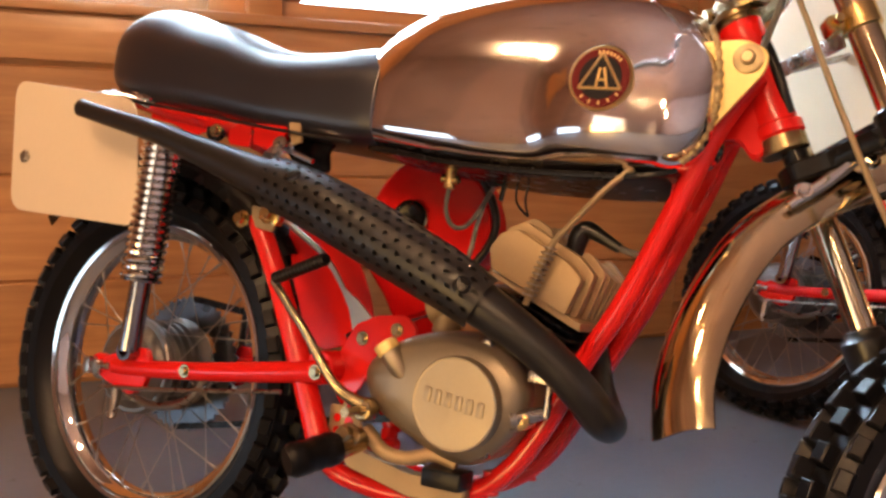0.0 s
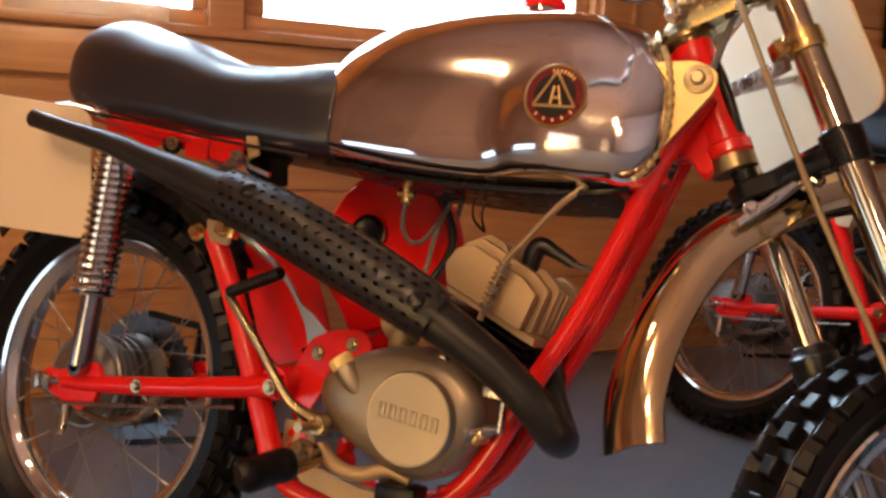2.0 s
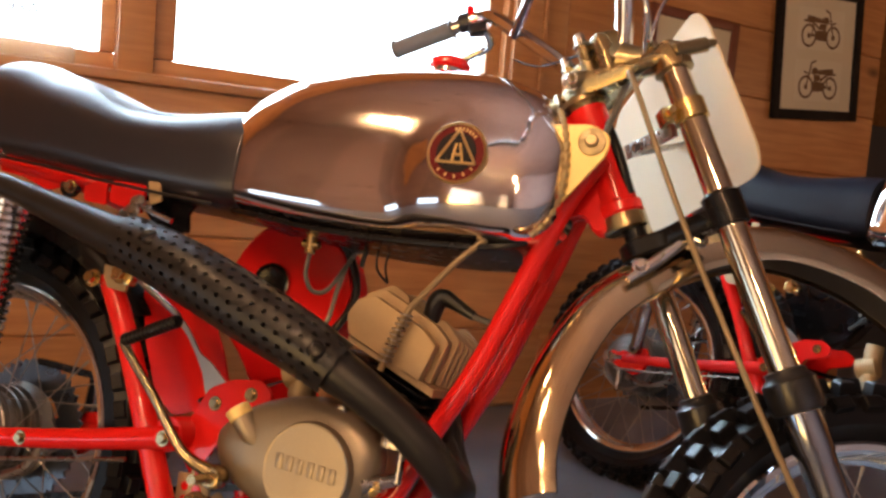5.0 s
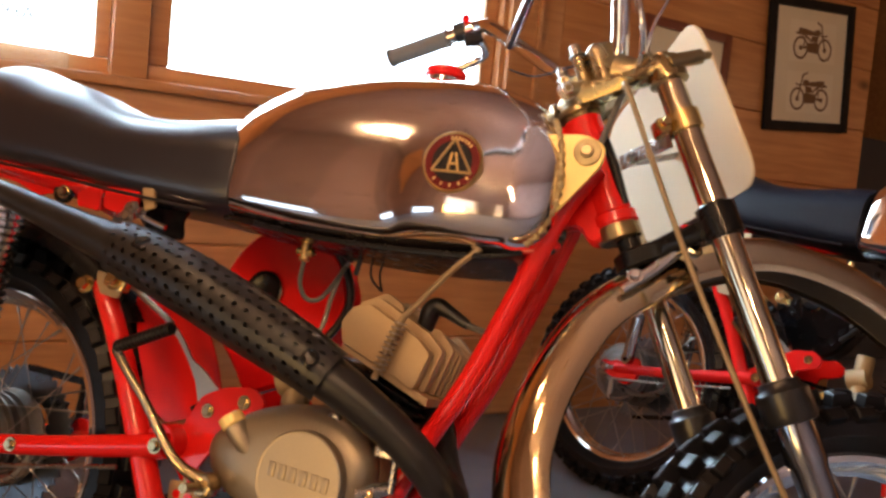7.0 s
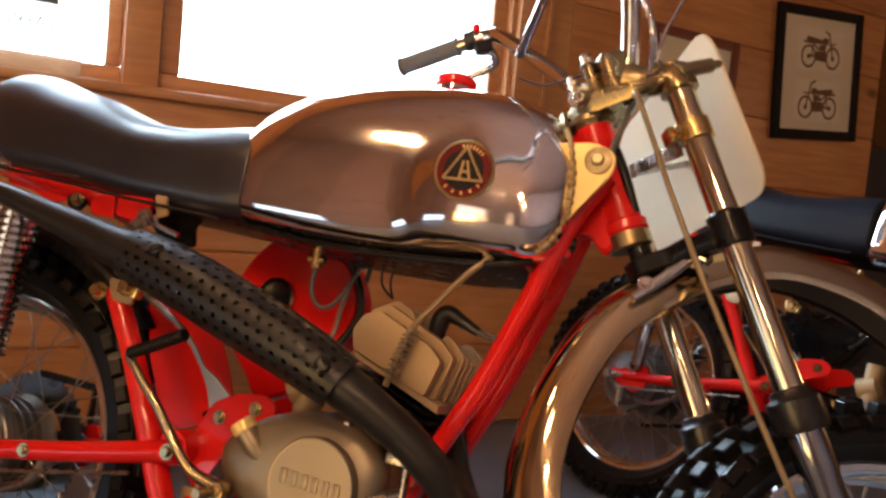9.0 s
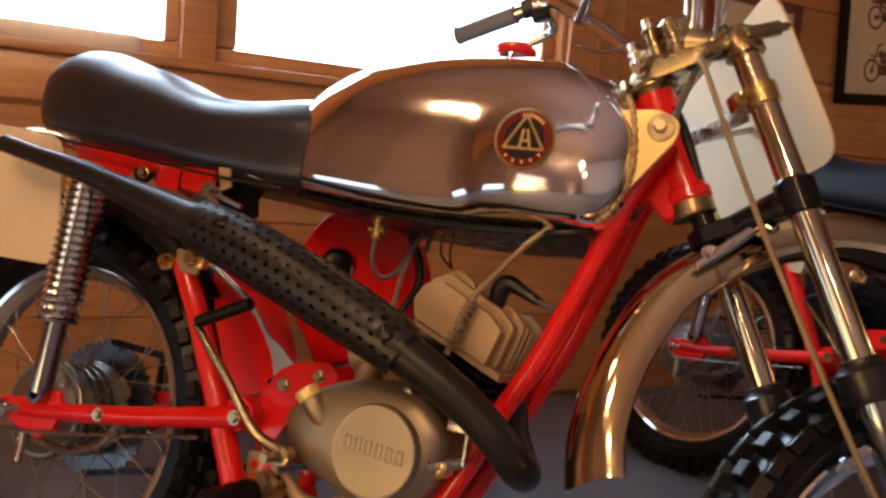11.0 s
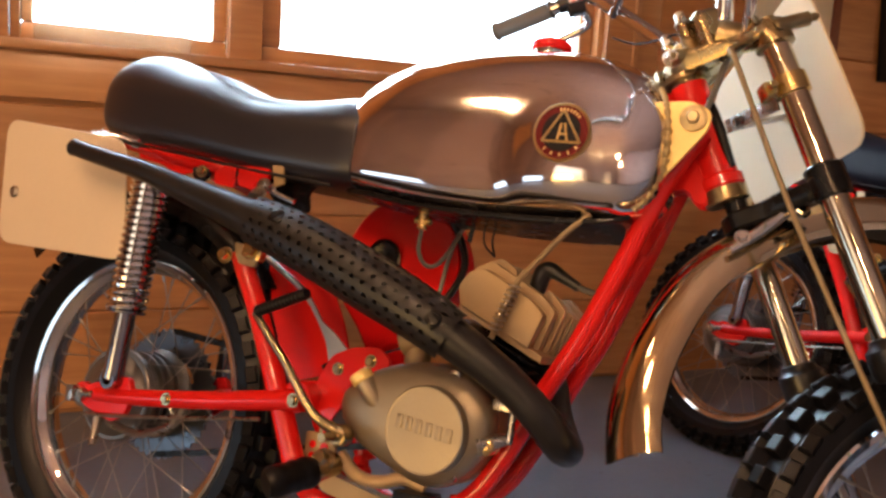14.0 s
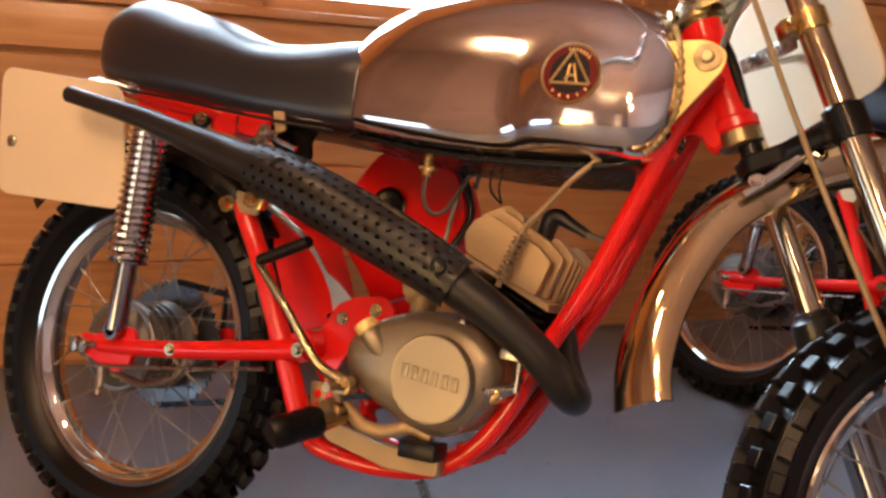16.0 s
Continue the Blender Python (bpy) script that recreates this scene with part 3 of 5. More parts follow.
    P("brake_plate", rev(G(), [(0.01, 0.006), (0.077, 0.006), (0.079, 0.003), (0.079, -0.003), (0.076, -0.006), (0.071, -0.006), (0.069, -0.010), (0.058, -0.016), (0.056, -0.020), (0.043, -0.026), (0.041, -0.031), (0.027, -0.036), (0.024, -0.044), (0.012, -0.046)], (0, -0.050, 0.315), (0, 1, 0), 48), HUBALLOY, "cast alloy brake plate", parent=rear)
    g = cyl(G(), (0, -0.135, 0.315), (0, 0.135, 0.315), 0.008)
    for s in (-1, 1):
        bolt(g, (0, s * 0.122, 0.315), (0, s, 0), 0.013, 0.012)
    P("rear_axle", g, STEEL)
    # sprocket with teeth and lightening holes
    g, teeth = G(), 48
    outer = [(r * math.cos(t), 0.315 + r * math.sin(t)) for k in range(teeth) for t, r in ((2 * math.pi * k / teeth, 0.119), (2 * math.pi * (k + 0.5) / teeth, 0.111))]
    ring = []
    for y, k in ((0.062, 1.0), (0.066, 1.0), (0.066, 0.72), (0.062, 0.72)):
        ring.append([(x * (1 if k == 1 else k * 0.115 / math.hypot(x, z - 0.315)), y, 0.315 + (z - 0.315) * (1 if k == 1 else k * 0.115 / math.hypot(x, z - 0.315))) for x, z in outer])
    loft(g, ring, True)
    web = G()                          # pierced web between hub and teeth
    rad = (0.034, 0.052, 0.072, 0.086)
    cell = {(i, k) for i in range(3) for k in range(72) if i != 1 or k % 12 < 5}
    ids = {}

    def node(i, k, side):
        key = (i, k % 72, side)
        if key not in ids:
            ids[key] = len(web.v)
            t = 2 * math.pi * k / 72
            web.v.append((rad[i] * math.cos(t), 0.0625 + 0.003 * side, 0.315 + rad[i] * math.sin(t)))
        return ids[key]
    for i, k in cell:
        for side in (0, 1):
            web.f.append([node(i, k, side), node(i + 1, k, side), node(i + 1, k + 1, side), node(i, k + 1, side)])
        for di, a, b in ((-1, (i, k), (i, k + 1)), (1, (i + 1, k), (i + 1, k + 1))):
            if (i + di, k) not in cell:
                web.f.append([node(*a, 0), node(*b, 0), node(*b, 1), node(*a, 1)])
        for dk, a, b in ((-1, (i, k), (i + 1, k)), (1, (i, k + 1), (i + 1, k + 1))):
            if (i, (k + dk) % 72) not in cell:
                web.f.append([node(*a, 0), node(*b, 0), node(*b, 1), node(*a, 1)])
    P("sprocket_web", web, DARKSTEEL, parent=rear)
    P("sprocket", g, DARKSTEEL, "toothed dark steel rear sprocket", parent=rear)
    # chain: two runs of link plates
    for z0, z1 in ((0.43, 0.405), (0.203, 0.325)):
        g = G()
        for k in range(34):
            t = (k + 0.5) / 34
            x, z = 0.0 + 0.50 * t, z0 + (z1 - z0) * t
            a = math.degrees(math.atan2(z1 - z0, 0.5))
            for dy in (-0.005, 0.005):
                box(g, 0.0175, 0.0018, 0.0105, pose(x, 0.064 + dy + (0.0012 if k % 2 else 0), z, 0, -a, 0), 0)
            cyl(g, (x, 0.058, z), (x, 0.070, z), 0.0042, 8)
        P("chain", g, BLACKPAINT, "oiled drive chain")

    front, fa = wheel("front_wheel", (0.118, 0, -0.628), 0.312, 0.238, 0.095, 0.05, True)
    P("front_axle", cyl(G(), (0.118, -0.125, -0.628), (0.118, 0.125, -0.628), 0.008), STEEL, steer=True)
    g = rev(G(), [(0.01, 0), (0.066, 0.0), (0.07, -0.006), (0.055, -0.014), (0.012, -0.022)], (0.118, -0.05, -0.628), (0, 1, 0), 36)
    P("brake_plate", g, ALLOYDULL, parent=front)

    # -- frame --
    for s in (-1, 1):
        y = 0.05 * s
        g = tube(G(), [(0.912, y * 0.6, 0.822), (0.8798, y * 0.9, 0.7605), (0.8527, y, 0.6835), (0.828, y, 0.616), (0.7956, y * 1.06, 0.5314), (0.757, y * 1.1, 0.453), (0.715, y * 1.15, 0.356), (0.677, y * 1.2, 0.298), (0.62, y * 1.2, 0.256),
                       (0.53, y * 1.25, 0.238), (0.44, y * 1.5, 0.247), (0.418, y * 1.8, 0.285)], 0.0135, 16)
        P("down_tube", g, RED)
        g = tube(G(), [(0.252, 0.1 * s, 0.582), (0.262, 0.1 * s, 0.566), (0.309, 0.1 * s, 0.492), (0.37, 0.1 * s, 0.382), (0.424, 0.1 * s, 0.280)], [0.015, 0.0155, 0.0155, 0.0165, 0.0175], 14)
        P("rear_stay", g, RED)
        P("stay_bracket", slab(G(), rounded([(0.250, 0.598), (0.300, 0.590), (0.296, 0.562), (0.256, 0.566)], 0.006), s * 0.112 - 0.003, s * 0.112 + 0.003), ALLOYDULL)
        g = tube(G(), [(-0.055, 0.075 * s, 0.748), (0.0, 0.085 * s, 0.738), (0.06, 0.088 * s, 0.728), (0.15, 0.086 * s, 0.718), (0.21, 0.070 * s, 0.732), (0.27, 0.05 * s, 0.75), (0.36, 0.035 * s, 0.755)], 0.0125, 12)
        P("seat_rail", g, RED)
        for poly in ([(-0.011, 0.747), (0.036, 0.737), (0.136, 0.728), (0.122, 0.705), (0.091, 0.697), (0.04, 0.714), (-0.01, 0.721)], [(0.158, 0.724), (0.205, 0.722), (0.209, 0.684), (0.166, 0.688)])[:1 if s > 0 else 2]:
            P("rail_gusset", slab(G(), rounded(poly, 0.006), s * 0.090 - 0.002, s * 0.090 + 0.002), RED)
        g = slab(G(), rounded([(0.408, 0.405), (0.430, 0.452), (0.465, 0.470), (0.508, 0.476), (0.530, 0.460), (0.525, 0.44), (0.475, 0.425), (0.465, 0.39), (0.445, 0.355), (0.43, 0.33), (0.412, 0.35)], 0.01), s * 0.066 - 0.003, s * 0.066 + 0.003)
        P("engine_plate", g, RED)
        P("tank_gusset", slab(G(), rounded([(0.829, 0.668), (0.832, 0.709), (0.846, 0.724), (0.866, 0.739), (0.888, 0.765), (0.872, 0.715), (0.850, 0.66)], 0.006), s * 0.030 - 0.003, s * 0.030 + 0.003, 0.0015), RED)
        P("neck_gusset", slab(G(), rounded([(0.868, 0.735), (0.880, 0.748), (0.898, 0.748), (0.912, 0.730), (0.925, 0.729), (0.936, 0.745), (0.948, 0.762), (0.925, 0.82), (0.900, 0.826)], 0.007), s * 0.013 - 0.005, s * 0.013 + 0.005, 0.004), RED)
    g = tube(G(), [(0.90, 0, 0.83), (0.80, 0, 0.80), (0.6, 0, 0.755), (0.45, 0, 0.74), (0.36, 0, 0.745)], 0.022, 14)
    P("backbone", g, RED)
    g = tube(G(), [(0.8795, 0, 0.894), (0.944, 0, 0.756)], 0.0255, 24, 1)
    rev(g, [(0.025, 0), (0.029, 0.004), (0.029, 0.016), (0.025, 0.02)], (0.9355, 0, 0.7745), (0.4226, 0, -0.9063), 24, True)
    P("head_tube", g, RED)
    g = cyl(G(), (0.8795, 0, 0.894), (0.871, 0, 0.9125), 0.027)
    rev(g, [(0.02, 0), (0.034, 0.0), (0.034, 0.007), (0.02, 0.007)], (0.8770, 0, 0.8995), (-0.4226, 0, 0.9063), 28)
    P("head_bearing_cup", cyl(G(), (0.943, 0, 0.757), (0.9515, 0, 0.739), 0.028), YOKE)
    P("head_bearing_cup", g, YOKE, "yellow zinc bearing cups")
    g = cyl(G(), (0.43, -0.09, 0.265), (0.43, 0.09, 0.265), 0.012)
    cyl(g, (0.40, -0.10, 0.385), (0.40, 0.10, 0.385), 0.024)
    P("cross_tube", g, RED)

    P("wiring_loom", tube(G(), [(0.910, -0.014, 0.876), (0.923, -0.016, 0.850), (0.938, -0.016, 0.816), (0.952, -0.014, 0.785)], [0.005, 0.007, 0.007, 0.005], 10), BLACKPAINT, "black taped wiring loom")

    # -- swinging arm --
    for s in (-1, 1):
        g = tube(G(), [(0.03, 0.118 * s, 0.322), (0.10, 0.117 * s, 0.329), (0.25, 0.115 * s, 0.352), (0.42, 0.108 * s, 0.384)], [0.013, 0.0135, 0.0145, 0.016], 14)
        slab(g, rounded([(-0.022, 0.325), (-0.006, 0.338), (0.012, 0.333), (0.03, 0.343), (0.05, 0.338), (0.066, 0.336), (0.074, 0.358), (0.094, 0.36), (0.108, 0.335), (0.10, 0.302), (0.075, 0.284), (0.045, 0.290), (0.012, 0.298), (-0.004, 0.306)], 0.008), s * 0.118 - 0.006, s * 0.118 + 0.006)
        P("swing_arm", g, RED)
        for bp, br in (((0.185, 0.129, 0.342), 0.0068), ((0.415, 0.126, 0.383), 0.0072), ((0.445, 0.069, 0.434), 0.0068), ((0.498, 0.069, 0.454), 0.0068)):
            P("frame_bolt", bolt(G(), (bp[0], s * bp[1], bp[2]), (0, s, 0), br), GOLDTINT)
        g = cyl(G(), (-0.018, s * 0.13, 0.316), (0.03, s * 0.13, 0.321), 0.005)
        box(g, 0.016, 0.016, 0.026, pose(-0.012, s * 0.132, 0.316, 0, -6, 0), 0.003)
        P("chain_adjuster", g, STEEL)
        # shock absorber
        top, low = np.array((0.074, s * 0.132, 0.695)), np.array((0.070, s * 0.132, 0.352))
        dn = (low - top) / np.linalg.norm(low - top)
        g = cyl(G(), low, low - dn * 0.11, 0.0165)
        rev(g, [(0.012, 0), (0.03, 0), (0.031, 0.004), (0.017, 0.01)], low - dn * 0.108, -dn, 28)
        rev(g, [(0.009, -0.012), (0.015, -0.012), (0.015, 0.012), (0.009, 0.012)], low, (0, 1, 0), 20, True)
        sh = P("shock_absorber", g, SLIDER, "chromed shock absorber")
        P("spring", coil(G(), low - dn * 0.114, top, 0.0268, 0.0050, 20), CHROME, "chromed coil spring", parent=sh)
        P("damper_rod", cyl(G(), low - dn * 0.1, top, 0.007), STEEL, parent=sh)
    P("brake_rod", tube(G(), [(0.02, -0.135, 0.288), (0.15, -0.128, 0.307), (0.36, -0.122, 0.345)], 0.003, 8), STEEL)
    g = tube(G(), [(0.0, -0.085, 0.315), (0.01, -0.09, 0.27), (0.018, -0.10, 0.235)], [0.012, 0.008, 0.006], 10)
    P("brake_arm", g, STEEL)
    g = tube(G(), [(0.03, -0.085, 0.275), (0.10, -0.09, 0.27), (0.17, -0.095, 0.295), (0.20, -0.10, 0.335)], 0.007, 8)
    P("torque_arm", g, STEEL)

    # -- seat --
    def body(stations, n, expo, shape=None, flat=None, waist=0.5):
        rings = []
        for x, zt, zb, w in smooth(stations, 4):
            ring = []
            for k in range(n):
                t = 2 * math.pi * k / n
                c, s = math.cos(t), math.sin(t)
                q = expo if s > 0 else flat or expo
                y = w * math.copysign(abs(c) ** (2 / q), c)
                z = zb + waist * (zt - zb) + (zt - zb) * (1 - waist if s > 0 else waist) * math.copysign(abs(s) ** (2 / q), s)
                ring.append(shape(x, y, z, w) if shape else (x, y, z))
            rings.append(ring)
        return rings

    g = loft(G(), body([(-0.122, 0.88, 0.80, 0.05), (-0.118, 0.898, 0.776, 0.086), (-0.103, 0.915, 0.760, 0.101), (-0.070, 0.926, 0.750, 0.110), (-0.03, 0.923, 0.741, 0.114), (0.03, 0.906, 0.733, 0.115), (0.10, 0.888, 0.728, 0.115),
                        (0.19, 0.857, 0.718, 0.113), (0.25, 0.849, 0.711, 0.112), (0.31, 0.85, 0.706, 0.110), (0.37, 0.857, 0.700, 0.107), (0.40, 0.858, 0.699, 0.106), (0.425, 0.856, 0.700, 0.104)], 64, 2.1,
                       lambda x, y, z, w: (x, y * (1 - 0.10 * max(0, (z - 0.83) / 0.1)), z), 4.6))
    seat = P("seat", g, VINYL, "black vinyl saddle with an upswept tail")
    rim = body([(-0.105, 0.765, 0.763, 0.096), (-0.07, 0.754, 0.752, 0.108), (-0.03, 0.744, 0.742, 0.113), (0.10, 0.731, 0.729, 0.114), (0.25, 0.714, 0.712, 0.111), (0.40, 0.702, 0.70, 0.103)], 8, 2)
    g = G()
    for s in (-1,):
        tube(g, [(r[0][0], s * max(p[1] for p in r), r[0][2]) for r in rim], 0.0025, 8, 1)
    P("piping", g, DARKPLASTIC, parent=seat)

    # -- tank --
    def bulge(x, y, z, w):
        """The side stays full at the front and is scooped for the knee behind it."""
        d = ((x - 0.768) / (0.100 if x < 0.768 else 0.125)) ** 2 + ((z - 0.755) / 0.090) ** 2
        h = 0.0118 * (1 - d + math.sqrt((1 - d) ** 2 + 0.05))
        return (x, y + math.copysign(h * min(1, (abs(y) / w) ** 3), y), z)

    g = loft(G(), body([(0.384, 0.805, 0.735, 0.045), (0.387, 0.835, 0.715, 0.078), (0.402, 0.866, 0.704, 0.094), (0.432, 0.892, 0.699, 0.102), (0.48, 0.915, 0.692, 0.107), (0.54, 0.929, 0.685, 0.109), (0.60, 0.936, 0.681, 0.110),
                        (0.66, 0.938, 0.680, 0.110), (0.72, 0.936, 0.681, 0.111), (0.77, 0.928, 0.684, 0.111), (0.812, 0.915, 0.687, 0.108), (0.836, 0.902, 0.691, 0.108), (0.855, 0.886, 0.702, 0.103), (0.869, 0.868, 0.720, 0.097), (0.877, 0.852, 0.738, 0.089), (0.882, 0.830, 0.760, 0.07)], 128, 2.3, bulge, 4.4, 0.36))
    tank = P("fuel_tank", g, TANKCHROME, "polished chrome fuel tank with a bulged side", sharp=60)
    # black sheet stands in for dark reflections on the tank's underside
    P("tank_base", loft(G(), body([(0.41, 0.706, 0.696, 0.075), (0.46, 0.700, 0.690, 0.090), (0.54, 0.690, 0.681, 0.097), (0.64, 0.686, 0.676, 0.098), (0.74, 0.687, 0.677, 0.098), (0.81, 0.691, 0.682, 0.092), (0.845, 0.702, 0.693, 0.078)], 40, 8)), BLACKPAINT, "black sheet for the dark reflection under the tank", parent=tank)
    seam = smooth([(0.862, 0.078, 0.868), (0.872, 0.083, 0.845), (0.880, 0.086, 0.805), (0.880, 0.086, 0.765), (0.869, 0.088, 0.728), (0.851, 0.089, 0.704)], 9)
    for s in (-1,):
        P("weld_seam", tube(G(), [(x, s * y, z) for x, y, z in seam], [0.0036 + 0.0011 * math.sin(k * 2.3) + 0.0006 * math.sin(k * 4.1) for k in range(len(seam))], 10, 2), SOLDER, "lumpy soldered seam", parent=tank)
    g = cyl(G(), (0.674, 0, 0.934), (0.674, 0, 0.944), 0.026, 32)
    P("filler_neck", g, CHROME, parent=tank)
    g = rev(G(), [(0.027, 0), (0.030, 0.003), (0.030, 0.011), (0.026, 0.015), (0.010, 0.017), (0.001, 0.017)], (0.674, 0, 0.944), (0, 0, 1), 36)
    P("filler_cap", g, RED, "red filler cap", parent=tank)
    # round badge: rim, maroon field, triangle and bars
    ex, ez, ey = 0.757, 0.789, -0.136
    tilt = pose(ex, ey, ez, 0, -4, 0) @ Matrix.Scale(0.9, 4)

    def badge(poly_or_ring, y0, y1):
        q = slab(G(), poly_or_ring, y0, y1, 0.0004)
        q.v = [tuple(tilt @ Vector(p)) for p in q.v]
        return q
    circle = [(0.0385 * math.cos(2 * math.pi * k / 40), 0.0385 * math.sin(2 * math.pi * k / 40)) for k in range(40)]
    bd = P("badge", badge(circle, -0.002, 0.010), MAROON, "round maroon badge with gold triangle", parent=tank)
    P("badge_field", badge([(x * 0.74, z * 0.74) for x, z in circle], -0.0032, -0.002), FIELD, parent=bd)
    g = rev(G(), [(0.0385, -0.001), (0.041, -0.003), (0.043, 0.0), (0.0415, 0.004), (0.0385, 0.004)], (0, 0, 0), (0, 1, 0), 48, True)
    g.v = [tuple(tilt @ Vector(p)) for p in g.v]
    P("badge_rim", g, GOLD, parent=bd)
    tri = [(-0.0275, -0.012), (0.0285, -0.017), (0.003, 0.031)]
    g = G()
    for a, b in ((tri[0], tri[1]), (tri[1], tri[2]), (tri[2], tri[0]), ((-0.0045, -0.012), (0.0, 0.012)), ((0.010, -0.014), (0.0055, 0.012)), ((-0.003, -0.003), (0.008, -0.004))):
        tube(g, [(a[0], -0.0040, a[1]), (b[0], -0.0040, b[1])], 0.0021, 6, 1)
    for k in range(12):
        t = math.radians(40 + 100 * k / 11) if k < 7 else math.radians(225 + 90 * (k - 7) / 4)
        box(g, 0.0028, 0.001, 0.005, pose(0.033 * math.cos(t), -0.0026, 0.033 * math.sin(t), 0, 90 - math.degrees(t), 0), 0)
    g.v = [tuple(tilt @ Vector(p)) for p in g.v]
    P("badge_triangle", g, GOLD, parent=bd)
    # tank bracket and rubber-bushed bolt
    for s in (-1, 1):
        br = P("tank_bracket", slab(G(), rounded([(0.846, 0.848), (0.905, 0.852), (0.930, 0.838), (0.928, 0.815), (0.874, 0.742), (0.856, 0.77)], 0.014), s * 0.080 - 0.002, s * 0.080 + 0.002), IVORY, "cream enamelled bracket")
        g = rev(G(), [(0.004, 0), (0.017, 0), (0.017, 0.003), (0.012, 0.005), (0.004, 0.005)], (0.908, s * 0.082, 0.829), (0, s, 0), 32)
        rev(g, [(0.0085, 0.004), (0.0085, 0.010), (0.006, 0.012), (0.001, 0.012)], (0.908, s * 0.082, 0.829), (0, s, 0), 24)
        P("bracket_bolt", g, SOLDER, parent=br)

    # -- exhaust --
    ex_pts = [(-0.048, -0.19, 0.711), (0.0, -0.19, 0.702), (0.109, -0.19, 0.683), (0.188, -0.185, 0.664), (0.283, -0.18, 0.640), (0.375, -0.18, 0.617), (0.453, -0.18, 0.594), (0.541, -0.175, 0.561), (0.622, -0.17, 0.529), (0.662, -0.165, 0.510), (0.705, -0.155, 0.487), (0.747, -0.142, 0.460),
              (0.783, -0.13, 0.430), (0.804, -0.112, 0.403), (0.806, -0.078, 0.392), (0.790, -0.045, 0.400), (0.768, -0.018, 0.427), (0.750, 0.0, 0.465), (0.735, 0.0, 0.49)]
    ex_r = [0.0135, 0.0138, 0.016, 0.0195, 0.0255, 0.031, 0.033, 0.033, 0.030, 0.0275, 0.0250, 0.0235, 0.0225, 0.022, 0.022, 0.022, 0.022, 0.022, 0.021]
    exhaust = P("exhaust", tube(G(), ex_pts, ex_r, 28, 6), PIPE, "matt black high-level exhaust pipe")
    g = rev(G(), [(0.0135, 0.0), (0.0142, -0.003), (0.011, -0.004), (0.0105, 0.02), (0.001, 0.02)], ex_pts[0], (0.98, 0, -0.18), 24)
    P("tail_tip", g, PIPE, parent=exhaust)
    # pierced heat shield: a curved sheet with a hole in every cell
    q = smooth([(*p, r) for p, r in zip(ex_pts[4:11], ex_r[4:11])], 20)
    q = [s for s in q if 0.335 <= s[0] <= 0.665]
    length = np.cumsum([0] + [np.linalg.norm(b[:3] - a[:3]) for a, b in zip(q, q[1:])])
    total = length[-1]

    def on_shield(u, w, lift):
        i = min(max(int(np.searchsorted(length, u)) - 1, 0), len(q) - 2)
        t = (u - length[i]) / (length[i + 1] - length[i])
        s = q[i] + (q[i + 1] - q[i]) * t
        d = q[i + 1][:3] - q[i][:3]
        d = d / np.linalg.norm(d)
        a = np.cross(d, (0, 1, 0))
        a = a / np.linalg.norm(a)
        b = np.cross(a, d)
        return s[:3] + (s[3] + lift) * (math.cos(w) * -b + math.sin(w) * (a if a[2] > 0 else -a))
    g, cols, rows, hseg = G(), 19, 9, 8
    w0, w1 = radians(-62), radians(108)
    du, dw = total / cols, (w1 - w0) / rows
    for r in range(rows):
        for c in range(cols):
            cu, cw = (c + 0.5) * du + (du * 0.5 if r % 2 else 0), w0 + (r + 0.5) * dw
            if r % 2 and c == cols - 1:
                continue
            layers = []
            for lift in (0.0075, 0.0055):
                vin, vout = [], []
                for k in range(hseg):
                    t = 2 * math.pi * k / hseg
                    ca, sa = math.cos(t), math.sin(t)
                    m = max(abs(ca), abs(sa))
                    vout.append(on_shield(cu + du * 0.5 * ca / m, cw + dw * 0.5 * sa / m, lift))
                    vin.append(on_shield(cu + du * 0.22 * ca, cw + dw * 0.24 * sa, lift))
                layers.append((vout, vin))
            if r in (0, rows - 1):
                for vout, vin in layers:
                    g.add(vout, [list(range(hseg))])
            else:
                for vout, vin in layers:
                    g.add(vout + vin, [[k, (k + 1) % hseg, hseg + (k + 1) % hseg, hseg + k] for k in range(hseg)])
                g.add(layers[0][1] + layers[1][1], [[k, (k + 1) % hseg, hseg + (k + 1) % hseg, hseg + k] for k in range(hseg)])
    for r in range(rows):
        for u0, u1 in (((0, du * 0.5),) if r % 2 else ()):
            g.add([on_shield(u0, w0 + r * dw, 0.0075), on_shield(u1, w0 + r * dw, 0.0075), on_shield(u1, w0 + (r + 1) * dw, 0.0075), on_shield(u0, w0 + (r + 1) * dw, 0.0075)], [[0, 1, 2, 3]])
            g.add([on_shield(total - u1, w0 + r * dw, 0.0075), on_shield(total - u0, w0 + r * dw, 0.0075), on_shield(total - u0, w0 + (r + 1) * dw, 0.0075), on_shield(total - u1, w0 + (r + 1) * dw, 0.0075)], [[0, 1, 2, 3]])
    b = bmesh.new()
    me = bpy.data.meshes.new("sheet")
    me.from_pydata(g.v, [], g.f)
    b.from_mesh(me)
    bmesh.ops.remove_doubles(b, verts=b.verts, dist=0.0004)
    b.verts.index_update()
    g = G().bm(b)
    P("heat_shield", g, PIPE, "pierced black heat shield", parent=exhaust, sharp=50)
    for u, w in ((0.15 * total, radians(35)), (0.93 * total, radians(20))):
        p, p2 = on_shield(u, w, 0.0045), on_shield(u, w, 0.02)
        g = rev(G(), [(0.011, 0), (0.011, 0.003), (0.008, 0.0045), (0.003, 0.0035), (0.001, 0.0035)], p, p2 - p, 20)
        P("shield_screw", g, BLACKPAINT, parent=exhaust)
